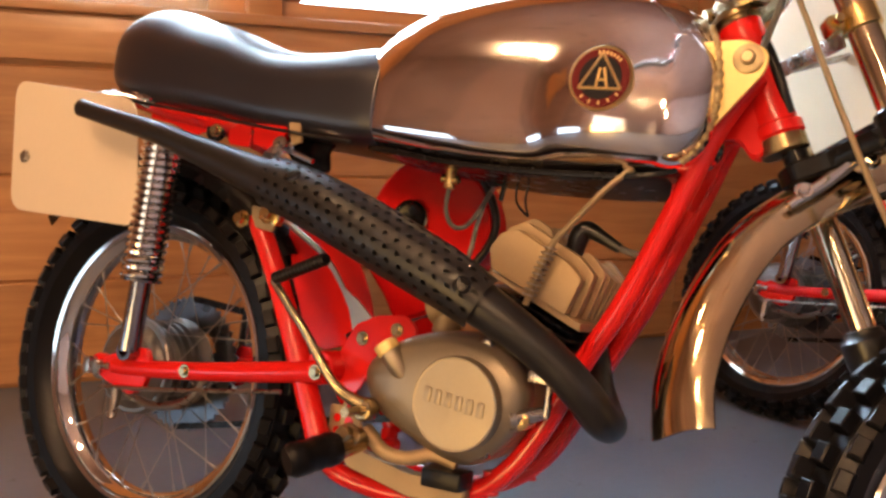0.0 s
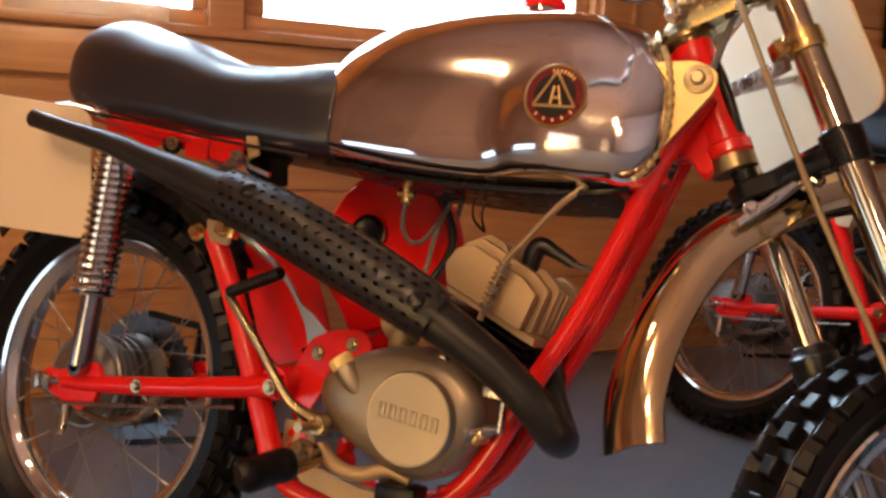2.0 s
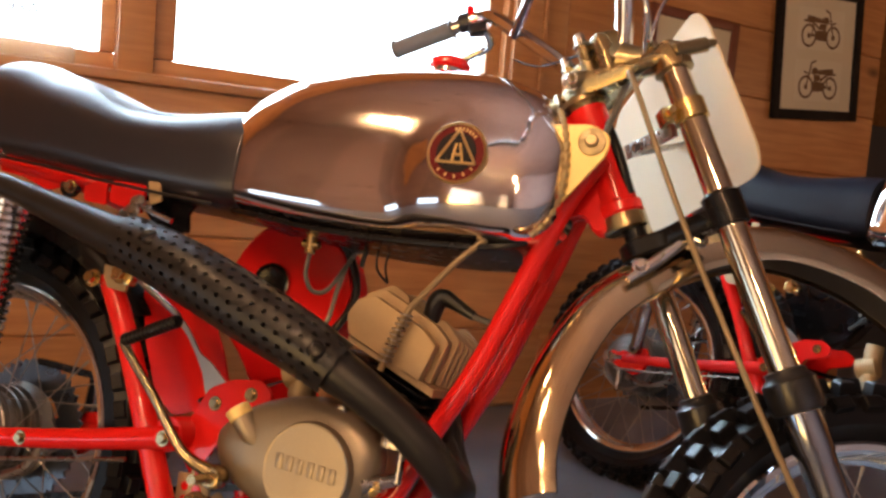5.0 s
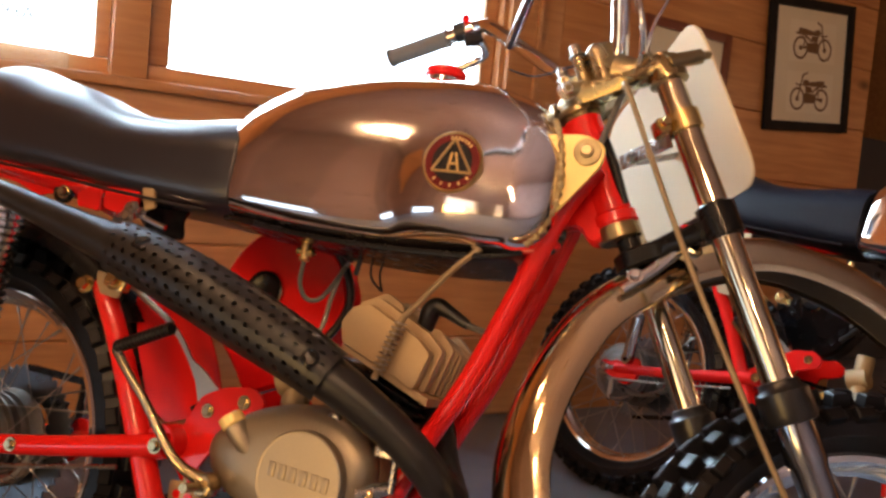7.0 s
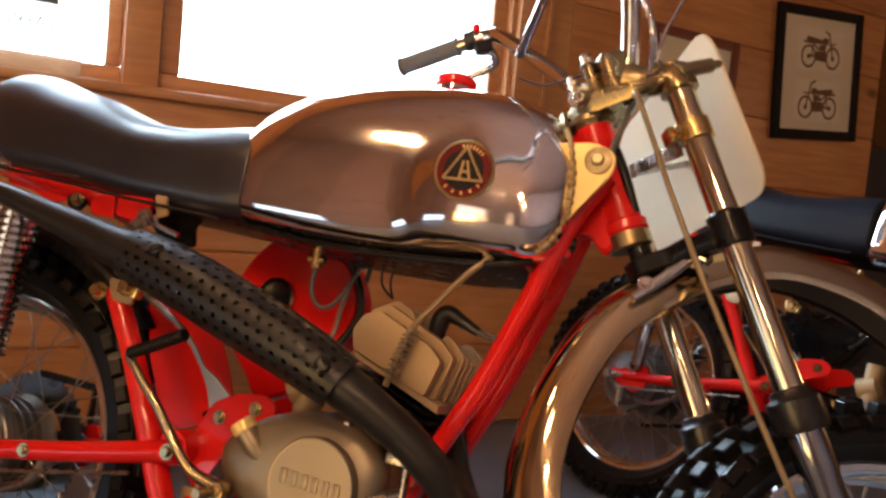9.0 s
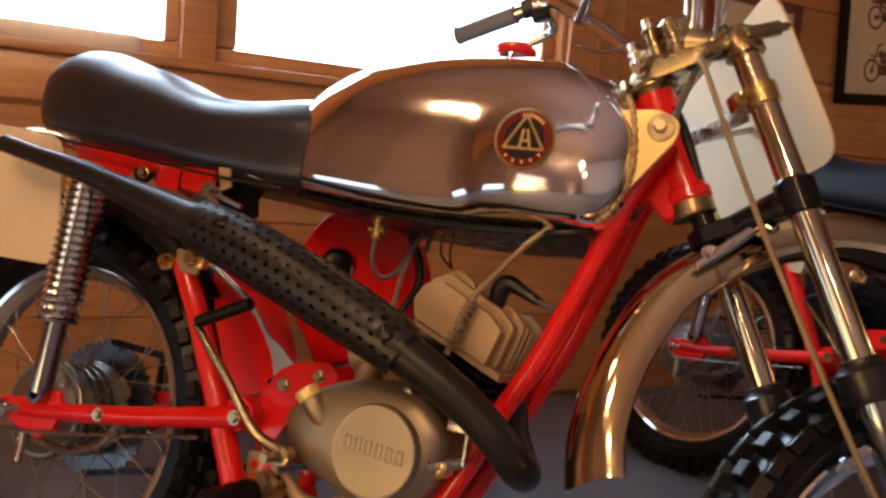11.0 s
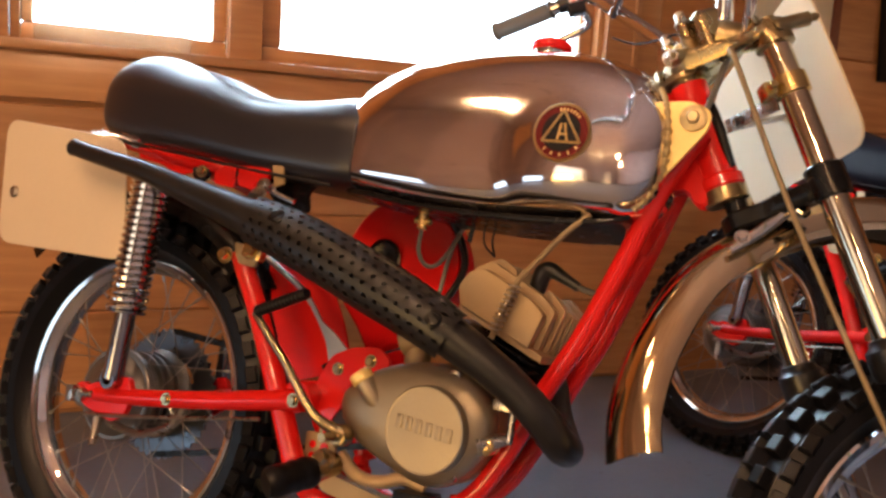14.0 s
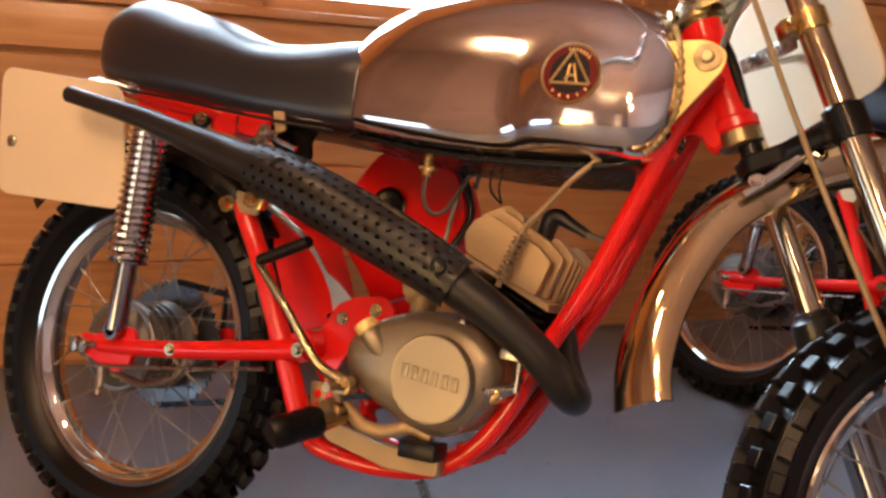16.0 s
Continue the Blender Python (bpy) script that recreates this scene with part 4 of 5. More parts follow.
    g = bolt(G(), (0.293, -0.124, 0.587), (0, -1, 0.1), 0.010, 0.012)
    bolt(g, (0.240, -0.118, 0.575), (0, -1, 0.1), 0.009, 0.012)
    box(g, 0.035, 0.018, 0.022, pose(0.292, -0.116, 0.585, 0, 12, 0), 0.004)
    tube(g, [(0.24, -0.10, 0.575), (0.24, -0.118, 0.575)], 0.008, 12, 1)
    P("exhaust_mount", g, BRASS, "zinc plated mounting bolts", parent=exhaust)
    g = tube(G(), [(0.27, -0.10, 0.69), (0.285, -0.13, 0.675), (0.30, -0.155, 0.665)], 0.006, 8)
    bolt(g, (0.285, -0.115, 0.69), (0, -1, 0.3), 0.008)
    bolt(g, (0.305, -0.14, 0.672), (0, -1, 0.3), 0.006)
    P("exhaust_bracket", g, STEEL, parent=exhaust)

    # -- engine --
    case = smooth([(0.482, 0.40), (0.510, 0.434), (0.556, 0.458), (0.614, 0.470), (0.675, 0.458), (0.712, 0.420), (0.706, 0.368), (0.672, 0.322), (0.627, 0.307), (0.555, 0.328), (0.50, 0.358)], 6, True)
    cc = np.array((0.605, 0.39))

    def ringy(k, y, drop=0.0):
        return [((cc + (p - cc) * k)[0], y, (cc + (p - cc) * k)[1] - drop) for p in case]
    g = loft(G(), [ringy(0.96, 0.10), ringy(1, 0.09), ringy(1, -0.085), ringy(0.97, -0.0855)])
    engine = P("engine", g, ALLOYDULL, "single-cylinder engine with alloy casings")
    g = loft(G(), [ringy(0.97, -0.084), ringy(1.0, -0.087), ringy(1.0, -0.098), ringy(0.975, -0.108), ringy(0.92, -0.116), ringy(0.80, -0.122), ringy(0.5, -0.126), ringy(0.2, -0.127)])
    cover = P("side_cover", g, ALLOY, "cast alloy side cover", parent=engine, sharp=50)
    g = rev(G(), [(0.0585, 0.012), (0.0585, -0.008), (0.057, -0.0105), (0.055, -0.0098), (0.0535, -0.0098), (0.001, -0.0105)], (0.631, -0.126, 0.384), (0, 1, 0), 56)
    P("clutch_cover", g, ALLOY, "round alloy clutch cover", parent=cover)
    for k in range(6):
        P("raised_bar", box(G(), 0.0090, 0.0016, 0.018, pose(0.5945 + 0.0146 * k, -0.1367, 0.387 - 0.0012 * (k - 2.5), 0, 2, 0), 0.0010), ALLOY, parent=engine)
    g = tube(G(), [(0.562, -0.108, 0.388), (0.538, -0.116, 0.412), (0.522, -0.120, 0.430)], [0.011, 0.015, 0.015], 18)
    P("oil_filler", g, ALLOY, parent=cover)
    P("oil_filler_cap", cyl(G(), (0.523, -0.1205, 0.4285), (0.513, -0.122, 0.4395), 0.016), IVORY, "cream oil filler cap", parent=cover)
    for x, z in ((0.578, 0.4485), (0.668, 0.331), (0.701, 0.372), (0.553, 0.343), (0.50, 0.378), (0.652, 0.46)):
        P("cover_screw", rev(G(), [(0.0085, 0.006), (0.0085, -0.004), (0.006, -0.006), (0.0045, -0.003), (0.001, -0.003)], (x, -0.108, z), (0, 1, 0), 18), STEEL, parent=engine)
    g = G()
    rev(g, [(0.013, 0.02), (0.012, -0.005), (0.008, -0.008), (0.001, -0.008)], (0.708, -0.105, 0.378), (0, 1, 0), 20)
    P("level_plug", g, BRASS, parent=engine)
    g = tube(G(), [(0.696, -0.11, 0.378), (0.735, -0.09, 0.392)], [0.012, 0.007], 14, 1)
    cyl(g, (0.735, -0.095, 0.385), (0.735, -0.095, 0.475), 0.0045)
    bolt(g, (0.735, -0.095, 0.470), (0, 0, 1), 0.006)
    box(g, 0.032, 0.012, 0.014, pose(0.723, -0.095, 0.432, 0, 0, 0), 0.002)
    P("clutch_arm", g, STEEL, parent=engine)
    for y in (-0.06, 0.07):
        P("engine_stay", tube(G(), [(0.66, y, 0.30), (0.665, y, 0.27)], 0.01, 10, 1), RED, parent=engine)
    # barrel: fins stacked along an axis that leans ahead
    axis = pose(0.662, 0, 0.455, 0, 22, 0)
    q = rev(G(), [(0.045, -0.03), (0.045, 0.085)], (0, 0, 0), (0, 0, 1), 32)
    q.v = [tuple(axis @ Vector(p)) for p in q.v]
    barrel = P("cylinder_barrel", q, BLACKPAINT, "black finned cylinder", parent=engine)
    for k in range(7):
        P("barrel_fin", box(G(), 0.125, 0.145, 0.0032, axis @ pose(0, 0, 0.004 + 0.0115 * k), 0.0012, 1), BLACKPAINT, parent=engine)
    # head: upright fins running fore and aft
    fin = [(0.630, 0.556), (0.623, 0.590), (0.638, 0.619), (0.664, 0.630), (0.752, 0.588), (0.774, 0.566), (0.756, 0.503)]
    sizes = ((0.84, 0.74), (0.90, 0.88), (0.95, 0.98), (0.97, 0.95), (0.99, 0.92), (1.0, 0.90), (1.0, 0.90), (1.0, 0.92), (1.0, 0.95), (0.98, 0.95))
    fin_y = (-0.076, -0.0535, -0.035, -0.0235, -0.012, -0.0005, 0.011, 0.0225, 0.034, 0.0455)

    notched = fin[:4] + [(0.690, 0.617), (0.698, 0.588), (0.716, 0.572), (0.734, 0.578), (0.742, 0.592)] + fin[4:]

    def fin_ring(k, ax, az, y, outline=fin):
        fx, fz = sizes[k][0] * ax, sizes[k][1] * az
        return [(0.632 + (p[0] - 0.632) * fx, y, 0.552 - 0.42 * (p[0] - 0.632) * fx + (p[1] - 0.552 + 0.42 * (p[0] - 0.632)) * fz) for p in rounded(outline, 0.006)]
    head = P("cylinder_head", loft(G(), [fin_ring(k, 0.80, 0.70, y) for k, y in enumerate(fin_y)]), ALLOYDULL, "bead-blasted alloy cylinder head", parent=engine)
    for k, y in enumerate(fin_y):
        P("head_fin", slab(G(), [(p[0], p[2]) for p in fin_ring(k, 1, 1, 0, notched if k > 1 else fin)], y - (0.0085 if k < 2 else 0.0040), y + (0.0085 if k < 2 else 0.0040), 0.0008), ALLOYDULL, parent=engine)
    P("head_gasket_flange", slab(G(), [(0.628, 0.553), (0.633, 0.545), (0.755, 0.493), (0.756, 0.503)], -0.078, 0.078, 0.001), ALLOYDULL, parent=head)
    g = tube(G(), [(0.706, 0.0, 0.570), (0.709, 0.0, 0.600), (0.714, 0.0, 0.618), (0.724, 0.0, 0.623), (0.740, 0.0, 0.617), (0.768, 0.0, 0.604)], [0.012, 0.0125, 0.0135, 0.012, 0.009, 0.0065], 16)
    P("plug_cap", g, DARKPLASTIC, "black spark plug cap", parent=engine)
    P("plug_lead", tube(G(), [(0.762, 0.0, 0.606), (0.785, 0.0, 0.600), (0.805, -0.01, 0.600), (0.822, -0.02, 0.622), (0.846, -0.02, 0.69)], 0.0045, 10), GREYRUBBER, parent=engine)
    g = cyl(G(), (0.535, -0.045, 0.490), (0.575, -0.045, 0.505), 0.024)
    cyl(g, (0.56, -0.045, 0.46), (0.56, -0.045, 0.55), 0.019)
    P("carburettor", g, ALLOYDULL, "alloy carburettor", parent=engine)
    # release cable with its return spring
    P("release_cable", tube(G(), [(0.80, -0.085, 0.70), (0.769, -0.098, 0.665), (0.734, -0.10, 0.620), (0.711, -0.10, 0.587), (0.690, -0.10, 0.516)], 0.0042, 10), TANCABLE, "tan sheathed cable", parent=engine)
    P("return_spring", coil(G(), (0.713, -0.10, 0.590), (0.692, -0.10, 0.524), 0.0080, 0.0012, 10), STEEL, parent=engine)
    # kick starter
    ks = P("kick_starter", tube(G(), [(0.350, -0.16, 0.497), (0.378, -0.161, 0.470), (0.413, -0.16, 0.438), (0.455, -0.155, 0.390), (0.478, -0.15, 0.370), (0.502, -0.138, 0.358)], [0.0065, 0.0058, 0.0062, 0.0066, 0.0075, 0.010], 14), GOLDTINT, "chrome kick-start lever, warm reflections tinted into its colour")
    g = rev(G(), [(0.013, -0.012), (0.015, -0.008), (0.015, 0.010), (0.013, 0.014), (0.006, 0.015), (0.006, 0.05)], (0.506, -0.13, 0.352), (0, -1, 0), 22)
    bolt(g, (0.506, -0.143, 0.352), (0, -1, 0), 0.008)
    P("kick_boss", g, GOLDTINT, parent=ks)
    a, b = np.array((0.357, -0.168, 0.500)), np.array((0.462, -0.205, 0.536))
    g = tube(G(), [a + (b - a) * t for t in np.linspace(0, 1, 40)], [0.0085 if k % 3 else 0.0065 for k in range(40)], 14, 1)
    P("kick_rubber", g, RUBBER, "ribbed black rubber", parent=ks)
    # foot rest, brake pedal, skid bar
    g = tube(G(), [(0.500, -0.125, 0.312), (0.492, -0.165, 0.302)], [0.016, 0.016], 16, 1)
    bolt(g, (0.497, -0.150, 0.318), (0.1, -1, 0.3), 0.011, 0.02)
    fp = P("foot_rest", g, GOLDTINT)
    g = tube(G(), [(0.494, -0.163, 0.304), (0.490, -0.170, 0.302), (0.4865, -0.179, 0.300), (0.486, -0.181, 0.2995), (0.482, -0.190, 0.297), (0.4815, -0.192, 0.2965), (0.478, -0.202, 0.294), (0.4775, -0.204, 0.2935), (0.4695, -0.222, 0.289), (0.466, -0.228, 0.287)], [0.019, 0.0215, 0.0215, 0.020, 0.0215, 0.0215, 0.020, 0.0215, 0.0215, 0.017], 20, 1)
    P("foot_rubber", g, RUBBER, "black rubber foot rest", parent=fp)
    P("foot_bracket", slab(G(), rounded([(0.462, 0.365), (0.487, 0.365), (0.494, 0.325), (0.50, 0.305), (0.482, 0.295), (0.46, 0.31)], 0.006), -0.118, -0.113), ALLOYDULL, parent=fp)
    g = G()
    for z in (0.35, 0.328):
        rev(g, [(0.0065, 0), (0.0065, 0.003), (0.001, 0.003)], (0.475, -0.117, z), (0, -1, 0), 16)
    P("bracket_hole", g, RED, parent=fp)
    g = tube(G(), [(0.50, -0.115, 0.325), (0.53, -0.115, 0.302), (0.565, -0.112, 0.300), (0.60, -0.105, 0.312), (0.63, -0.10, 0.305)], 0.0095, 12)
    P("brake_pedal", g, ALLOYDULL)
    g = slab(G(), rounded([(0.438, 0.286), (0.462, 0.29), (0.56, 0.276), (0.64, 0.278), (0.642, 0.252), (0.56, 0.245), (0.46, 0.262)], 0.008), -0.088, -0.066, 0.003)
    P("skid_bar", g, ALLOYDULL, "flat alloy guard bar")
    P("pedal_pad", box(G(), 0.055, 0.04, 0.024, pose(0.622, -0.105, 0.288, 0, -3, 0), 0.004), RUBBER, "black rubber pedal pad")
    # petcock and hoses
    g = cyl(G(), (0.535, -0.05, 0.695), (0.535, -0.05, 0.655), 0.0075)
    cyl(g, (0.522, -0.05, 0.668), (0.548, -0.05, 0.668), 0.0065)
    cyl(g, (0.535, -0.05, 0.680), (0.535, -0.05, 0.687), 0.011)
    pc = P("petcock", g, BRASS, "brass fuel tap")
    P("fuel_hose", tube(G(), [(0.535, -0.05, 0.655), (0.534, -0.048, 0.625), (0.545, -0.04, 0.605), (0.563, -0.03, 0.612), (0.575, 0.0, 0.66)], 0.0032, 10), GREYRUBBER, parent=pc)
    g = cyl(G(), (0.555, 0.05, 0.70), (0.555, 0.05, 0.675), 0.008)
    box(g, 0.03, 0.012, 0.01, pose(0.558, 0.05, 0.682, 0, 8, 0), 0.002)
    box(g, 0.006, 0.006, 0.026, pose(0.572, 0.045, 0.668, 0, 8, 0), 0.001)
    pc = P("petcock", g, DARKPLASTIC, "black fuel tap")
    P("fuel_hose", tube(G(), [(0.555, 0.05, 0.675), (0.548, 0.04, 0.65), (0.55, 0.02, 0.61), (0.565, -0.02, 0.57), (0.56, -0.04, 0.55)], 0.0035, 10), HOSE, parent=pc)
    g = tube(G(), [(0.60, 0.03, 0.69), (0.602, 0.03, 0.655), (0.625, 0.025, 0.635)], 0.0018, 6)
    tube(g, [(0.62, 0.03, 0.69), (0.615, 0.03, 0.66), (0.625, 0.025, 0.635)], 0.0018, 6)
    P("wire", g, DARKPLASTIC)
    # left side cover and inner panel
    g = slab(G(), rounded([(0.322, 0.61), (0.350, 0.672), (0.380, 0.705), (0.465, 0.706), (0.528, 0.684), (0.556, 0.622), (0.545, 0.572), (0.500, 0.497), (0.461, 0.473), (0.418, 0.456), (0.398, 0.464), (0.378, 0.494), (0.338, 0.535), (0.320, 0.575)], 0.02), 0.070, 0.125, 0.006)
    P("air_box", g, RED, "red enamelled air cleaner box")
    g = rev(G(), [(0.030, 0.004), (0.030, -0.004), (0.027, -0.007), (0.024, -0.005), (0.001, -0.005)], (0.413, 0.068, 0.614), (0, 1, 0), 32)
    P("air_box_cap", g, BLACKPAINT, "black round cap")
    P("cap_ring", rev(G(), [(0.0295, 0), (0.032, -0.002), (0.032, -0.006), (0.0295, -0.008)], (0.413, 0.068, 0.614), (0, 1, 0), 32, True), GOLDTINT)
    P("air_box_edge", tube(G(), [(0.49, 0.068, 0.702), (0.53, 0.068, 0.682), (0.558, 0.068, 0.622), (0.54, 0.068, 0.57), (0.50, 0.068, 0.525)], 0.006, 10), DARKPLASTIC)
    g = slab(G(), rounded([(0.258, 0.578), (0.325, 0.585), (0.362, 0.578), (0.395, 0.542), (0.418, 0.504), (0.429, 0.481), (0.437, 0.458), (0.432, 0.437), (0.408, 0.420), (0.355, 0.400), (0.316, 0.429), (0.280, 0.501)], 0.012), -0.034, -0.030, 0.001)
    P("inner_panel", g, RED, "red inner side panel")
    g = tube(G(), [(0.262, -0.066, 0.590), (0.31, -0.066, 0.566), (0.357, -0.066, 0.541)], 0.0045, 10)
    slab(g, rounded([(0.350, 0.548), (0.360, 0.543), (0.382, 0.523), (0.405, 0.496), (0.428, 0.484), (0.463, 0.457), (0.430, 0.432), (0.416, 0.468), (0.401, 0.489), (0.375, 0.520), (0.352, 0.537)], 0.005), -0.068, -0.065)
    P("frame_brace", g, SPOKE, "bright steel brace")
    # black wedge in the dark gap beside the swing-arm pivot
    P("pivot_cover", slab(G(), rounded([(0.392, 0.430), (0.420, 0.448), (0.448, 0.436), (0.420, 0.414)], 0.006), -0.040, -0.020, 0.002), BLACKPAINT)
    # small parts under the saddle
    P("rail_block", slab(G(), rounded([(0.213, 0.722), (0.277, 0.720), (0.275, 0.680), (0.217, 0.688)], 0.006), -0.096, -0.088), RED)
    P("seat_tab", slab(G(), rounded([(0.285, 0.725), (0.306, 0.725), (0.315, 0.697), (0.296, 0.690)], 0.004), -0.103, -0.098), ALLOYDULL)
    # black sheet for the saddle's shadow and something dark behind it
    P("seat_base", slab(G(), rounded([(0.235, 0.735), (0.360, 0.730), (0.338, 0.706), (0.327, 0.691), (0.335, 0.662), (0.281, 0.660), (0.247, 0.690)], 0.01), -0.056, -0.048), BLACKPAINT, "black sheet for the shadow under the saddle")
    g = tube(G(), [(0.282, -0.10, 0.690), (0.299, -0.10, 0.681), (0.333, -0.095, 0.671)], 0.0045, 8)
    bolt(g, (0.290, -0.10, 0.688), (0, -1, 0.3), 0.006)
    P("seat_latch", g, CHROME)
    g = rev(G(), [(0.018, 0.004), (0.018, -0.003), (0.013, -0.006), (0.001, -0.006)], (0.137, -0.092, 0.708), (0, 1, 0), 24)
    P("shock_mount", g, BLACKPAINT)
    P("shock_bolt", bolt(G(), (0.142, -0.098, 0.706), (0.2, -1, 0), 0.007, 0.009), GOLDTINT)
    P("hole_plate", slab(G(), rounded([(0.414, 0.338), (0.447, 0.340), (0.450, 0.296), (0.417, 0.294)], 0.005), -0.078, -0.075), ALLOYDULL)
    for x, z in ((0.429, 0.321), (0.431, 0.304)):
        P("hole_liner", cyl(G(), (x, -0.077, z), (x, -0.0792, z), 0.006, 16, 0.0004), RED)
    # rear mudguard
    rings = []
    for k in range(22):
        t = radians(38 + 102 * k / 21)
        R = 0.345
        sec = [(-0.064, -0.022), (-0.061, 0), (-0.05, 0.012), (-0.025, 0.018), (0, 0.020), (0.025, 0.018), (0.05, 0.012), (0.061, 0), (0.064, -0.022), (0.062, -0.022), (0.059, 0), (0.05, 0.010), (0.025, 0.016), (0, 0.018), (-0.025, 0.016), (-0.05, 0.010), (-0.059, 0), (-0.062, -0.022)]
        rings.append([((R + d) * math.cos(t), y, 0.315 + (R + d) * math.sin(t)) for y, d in sec])
    P("rear_mudguard", loft(G(), rings), BLACKPAINT, "gloss black rear mudguard")
    # rear number plate
    plate = P("number_plate", slab(G(), rounded([(-0.297, 0.766), (0.008, 0.741), (0.054, 0.541), (-0.258, 0.541)], 0.034, 8), -0.141, -0.137, 0.001), CREAM, "blank cream side number plate")
    g = rev(G(), [(0.0105, 0.0), (0.0105, 0.003), (0.007, 0.006), (0.001, 0.006)], (-0.238, -0.141, 0.633), (0, -1, 0), 20)
    P("plate_bolt", g, STEEL, parent=plate)
    g = tube(G(), [(-0.02, -0.085, 0.742), (-0.05, -0.11, 0.752), (-0.08, -0.135, 0.745)], 0.007, 10)
    bolt(g, (-0.015, -0.09, 0.752), (0.2, -1, 0.4), 0.011, 0.014)
    tube(g, [(-0.10, -0.06, 0.757), (-0.05, -0.095, 0.762), (0.0, -0.092, 0.742)], 0.006, 10)
    P("plate_stay", g, CHROME, parent=plate)
    # side stand, out to the left
    g = tube(G(), [(0.50, 0.07, 0.245), (0.49, 0.20, 0.15), (0.472, 0.395, -0.045), (0.470, 0.41, -0.06)], 0.010, 12)
    P("side_stand", g, STEEL, "steel side stand propped on the floor")

    # -- fork, in its own frame --
    for s in (-1, 1):
        y, fx = 0.09 * s, 0.076 if s < 0 else 0.050
        st = P("fork_leg", cyl(G(), (fx, y, 0.10 if s < 0 else -0.02), (fx, y, -0.33), 0.0175, 32), FORKCHROME, "chromed fork tube", True)
        g = rev(G(), [(0.018, 0.0), (0.0225, 0.002), (0.0235, 0.008), (0.0300, 0.014), (0.0305, 0.040), (0.0285, 0.048), (0.02, 0.050)], (fx, y, -0.298), (0, 0, -1), 32)
        P("dust_seal", g, DARKPLASTIC, "glossy black dust seal", parent=st)
        g = rev(G(), [(0.0215, -0.345), (0.0225, -0.36), (0.0225, -0.39), (0.0205, -0.395), (0.0205, -0.60), (0.026, -0.61), (0.026, -0.64), (0.015, -0.65)], (fx, y, 0), (0, 0, 1), 32)
        box(g, 0.05, 0.022, 0.045, pose(fx + 0.014, y, -0.625), 0.006)
        P("fork_slider", g, SLIDER, "polished alloy fork slider", parent=st)
        g = rev(G(), [(0.0185, -0.126), (0.0235, -0.124), (0.0235, -0.086), (0.0185, -0.082)], (fx, y, 0), (0, 0, 1), 28)
        P("lower_clamp_ring", g, BLACKPAINT, parent=st)
        if s < 0:
            g = rev(G(), [(0.0178, 0.012), (0.0215, 0.014), (0.0215, 0.038), (0.0178, 0.040)], (fx, y, 0), (0, 0, 1), 28)
            box(g, 0.014, 0.026, 0.02, pose(0.046, y + 0.004, 0.026), 0.003)
            bolt(g, (0.045, y - 0.008, 0.026), (0, -1, 0), 0.006, 0.012)
            P("plate_clamp", g, BRASS, "yellow zinc clamp", parent=st)
        if s < 0:
            g = rev(G(), [(0.019, 0.080), (0.0245, 0.082), (0.0245, 0.108), (0.020, 0.114), (0.012, 0.115), (0.012, 0.121), (0.001, 0.121)], (fx, y, 0), (0, 0, 1), 28)
            cyl(g, (fx - 0.006, y - 0.020, 0.100), (fx + 0.042, y - 0.020, 0.102), 0.0095)
            cyl(g, (fx + 0.040, y - 0.020, 0.102), (fx + 0.055, y - 0.020, 0.1025), 0.0055)
            P("top_clamp_ring", g, YOKE, parent=st)
    yoke = rounded([(-0.03, 0.03), (-0.03, -0.03), (0.03, -0.075), (0.055, -0.108), (0.098, -0.108), (0.10, -0.07), (0.075, -0.04), (0.07, 0.0), (0.066, 0.026), (0.055, 0.042), (0.03, 0.046)], 0.012)
    top = P("top_yoke", slab(G(), yoke, 0.117, 0.131, 0.005, lambda x, h, y: (x, y, h - 0.024 * min(1, abs(y) / 0.085) ** 2 + 0.016 * max(0, 1 - (y / 0.085) ** 2) * min(1, max(0, (x - 0.005) / 0.025)) - (0.034 * max(0, 1 - (y / 0.08) ** 2) * max(0, 1 - abs(x - 0.03) / 0.09) if h < 0.12 else 0))), YOKE, "cast alloy top fork yoke", True)
    for s in (-1, 1):
        g = box(G(), 0.050, 0.040, 0.066, pose(0.030, 0.040 * s, 0.140, 0, 0, 0), 0.013, 4)
        P("bar_clamp", g, YOKE, "golden cast alloy handlebar clamp", parent=top)
        if s < 0:
            P("yoke_arm", tube(G(), [(0.035, -0.05, 0.128), (0.055, -0.068, 0.112), (0.070, -0.085, 0.112)], [0.024, 0.019, 0.021], 16), YOKE, parent=top)
        P("clamp_stud", cyl(G(), (-0.002, 0.030 * s, 0.115), (-0.002, 0.030 * s, 0.168), 0.0085), YOKE, parent=top)
        P("clamp_bolt", bolt(G(), (-0.002, 0.030 * s, 0.168), (0, 0, 1), 0.0075, 0.018), STEEL, parent=top)
        P("pinch_boss", cyl(G(), (-0.035, 0.03 * s, 0.122), (-0.005, 0.03 * s, 0.122), 0.011), YOKE, parent=top)
    P("pinch_bolt", bolt(G(), (-0.03, -0.03, 0.122), (-0.3, -1, 0), 0.009, 0.01), STEEL, parent=top)
    P("stem_nut", cyl(G(), (0.0, 0, 0.13), (0.0, 0, 0.15), 0.016), YOKE, parent=top)
    P("stem_bolt", bolt(G(), (-0.026, -0.02, 0.134), (0, 0, 1), 0.006, 0.012), BRASS, parent=top)
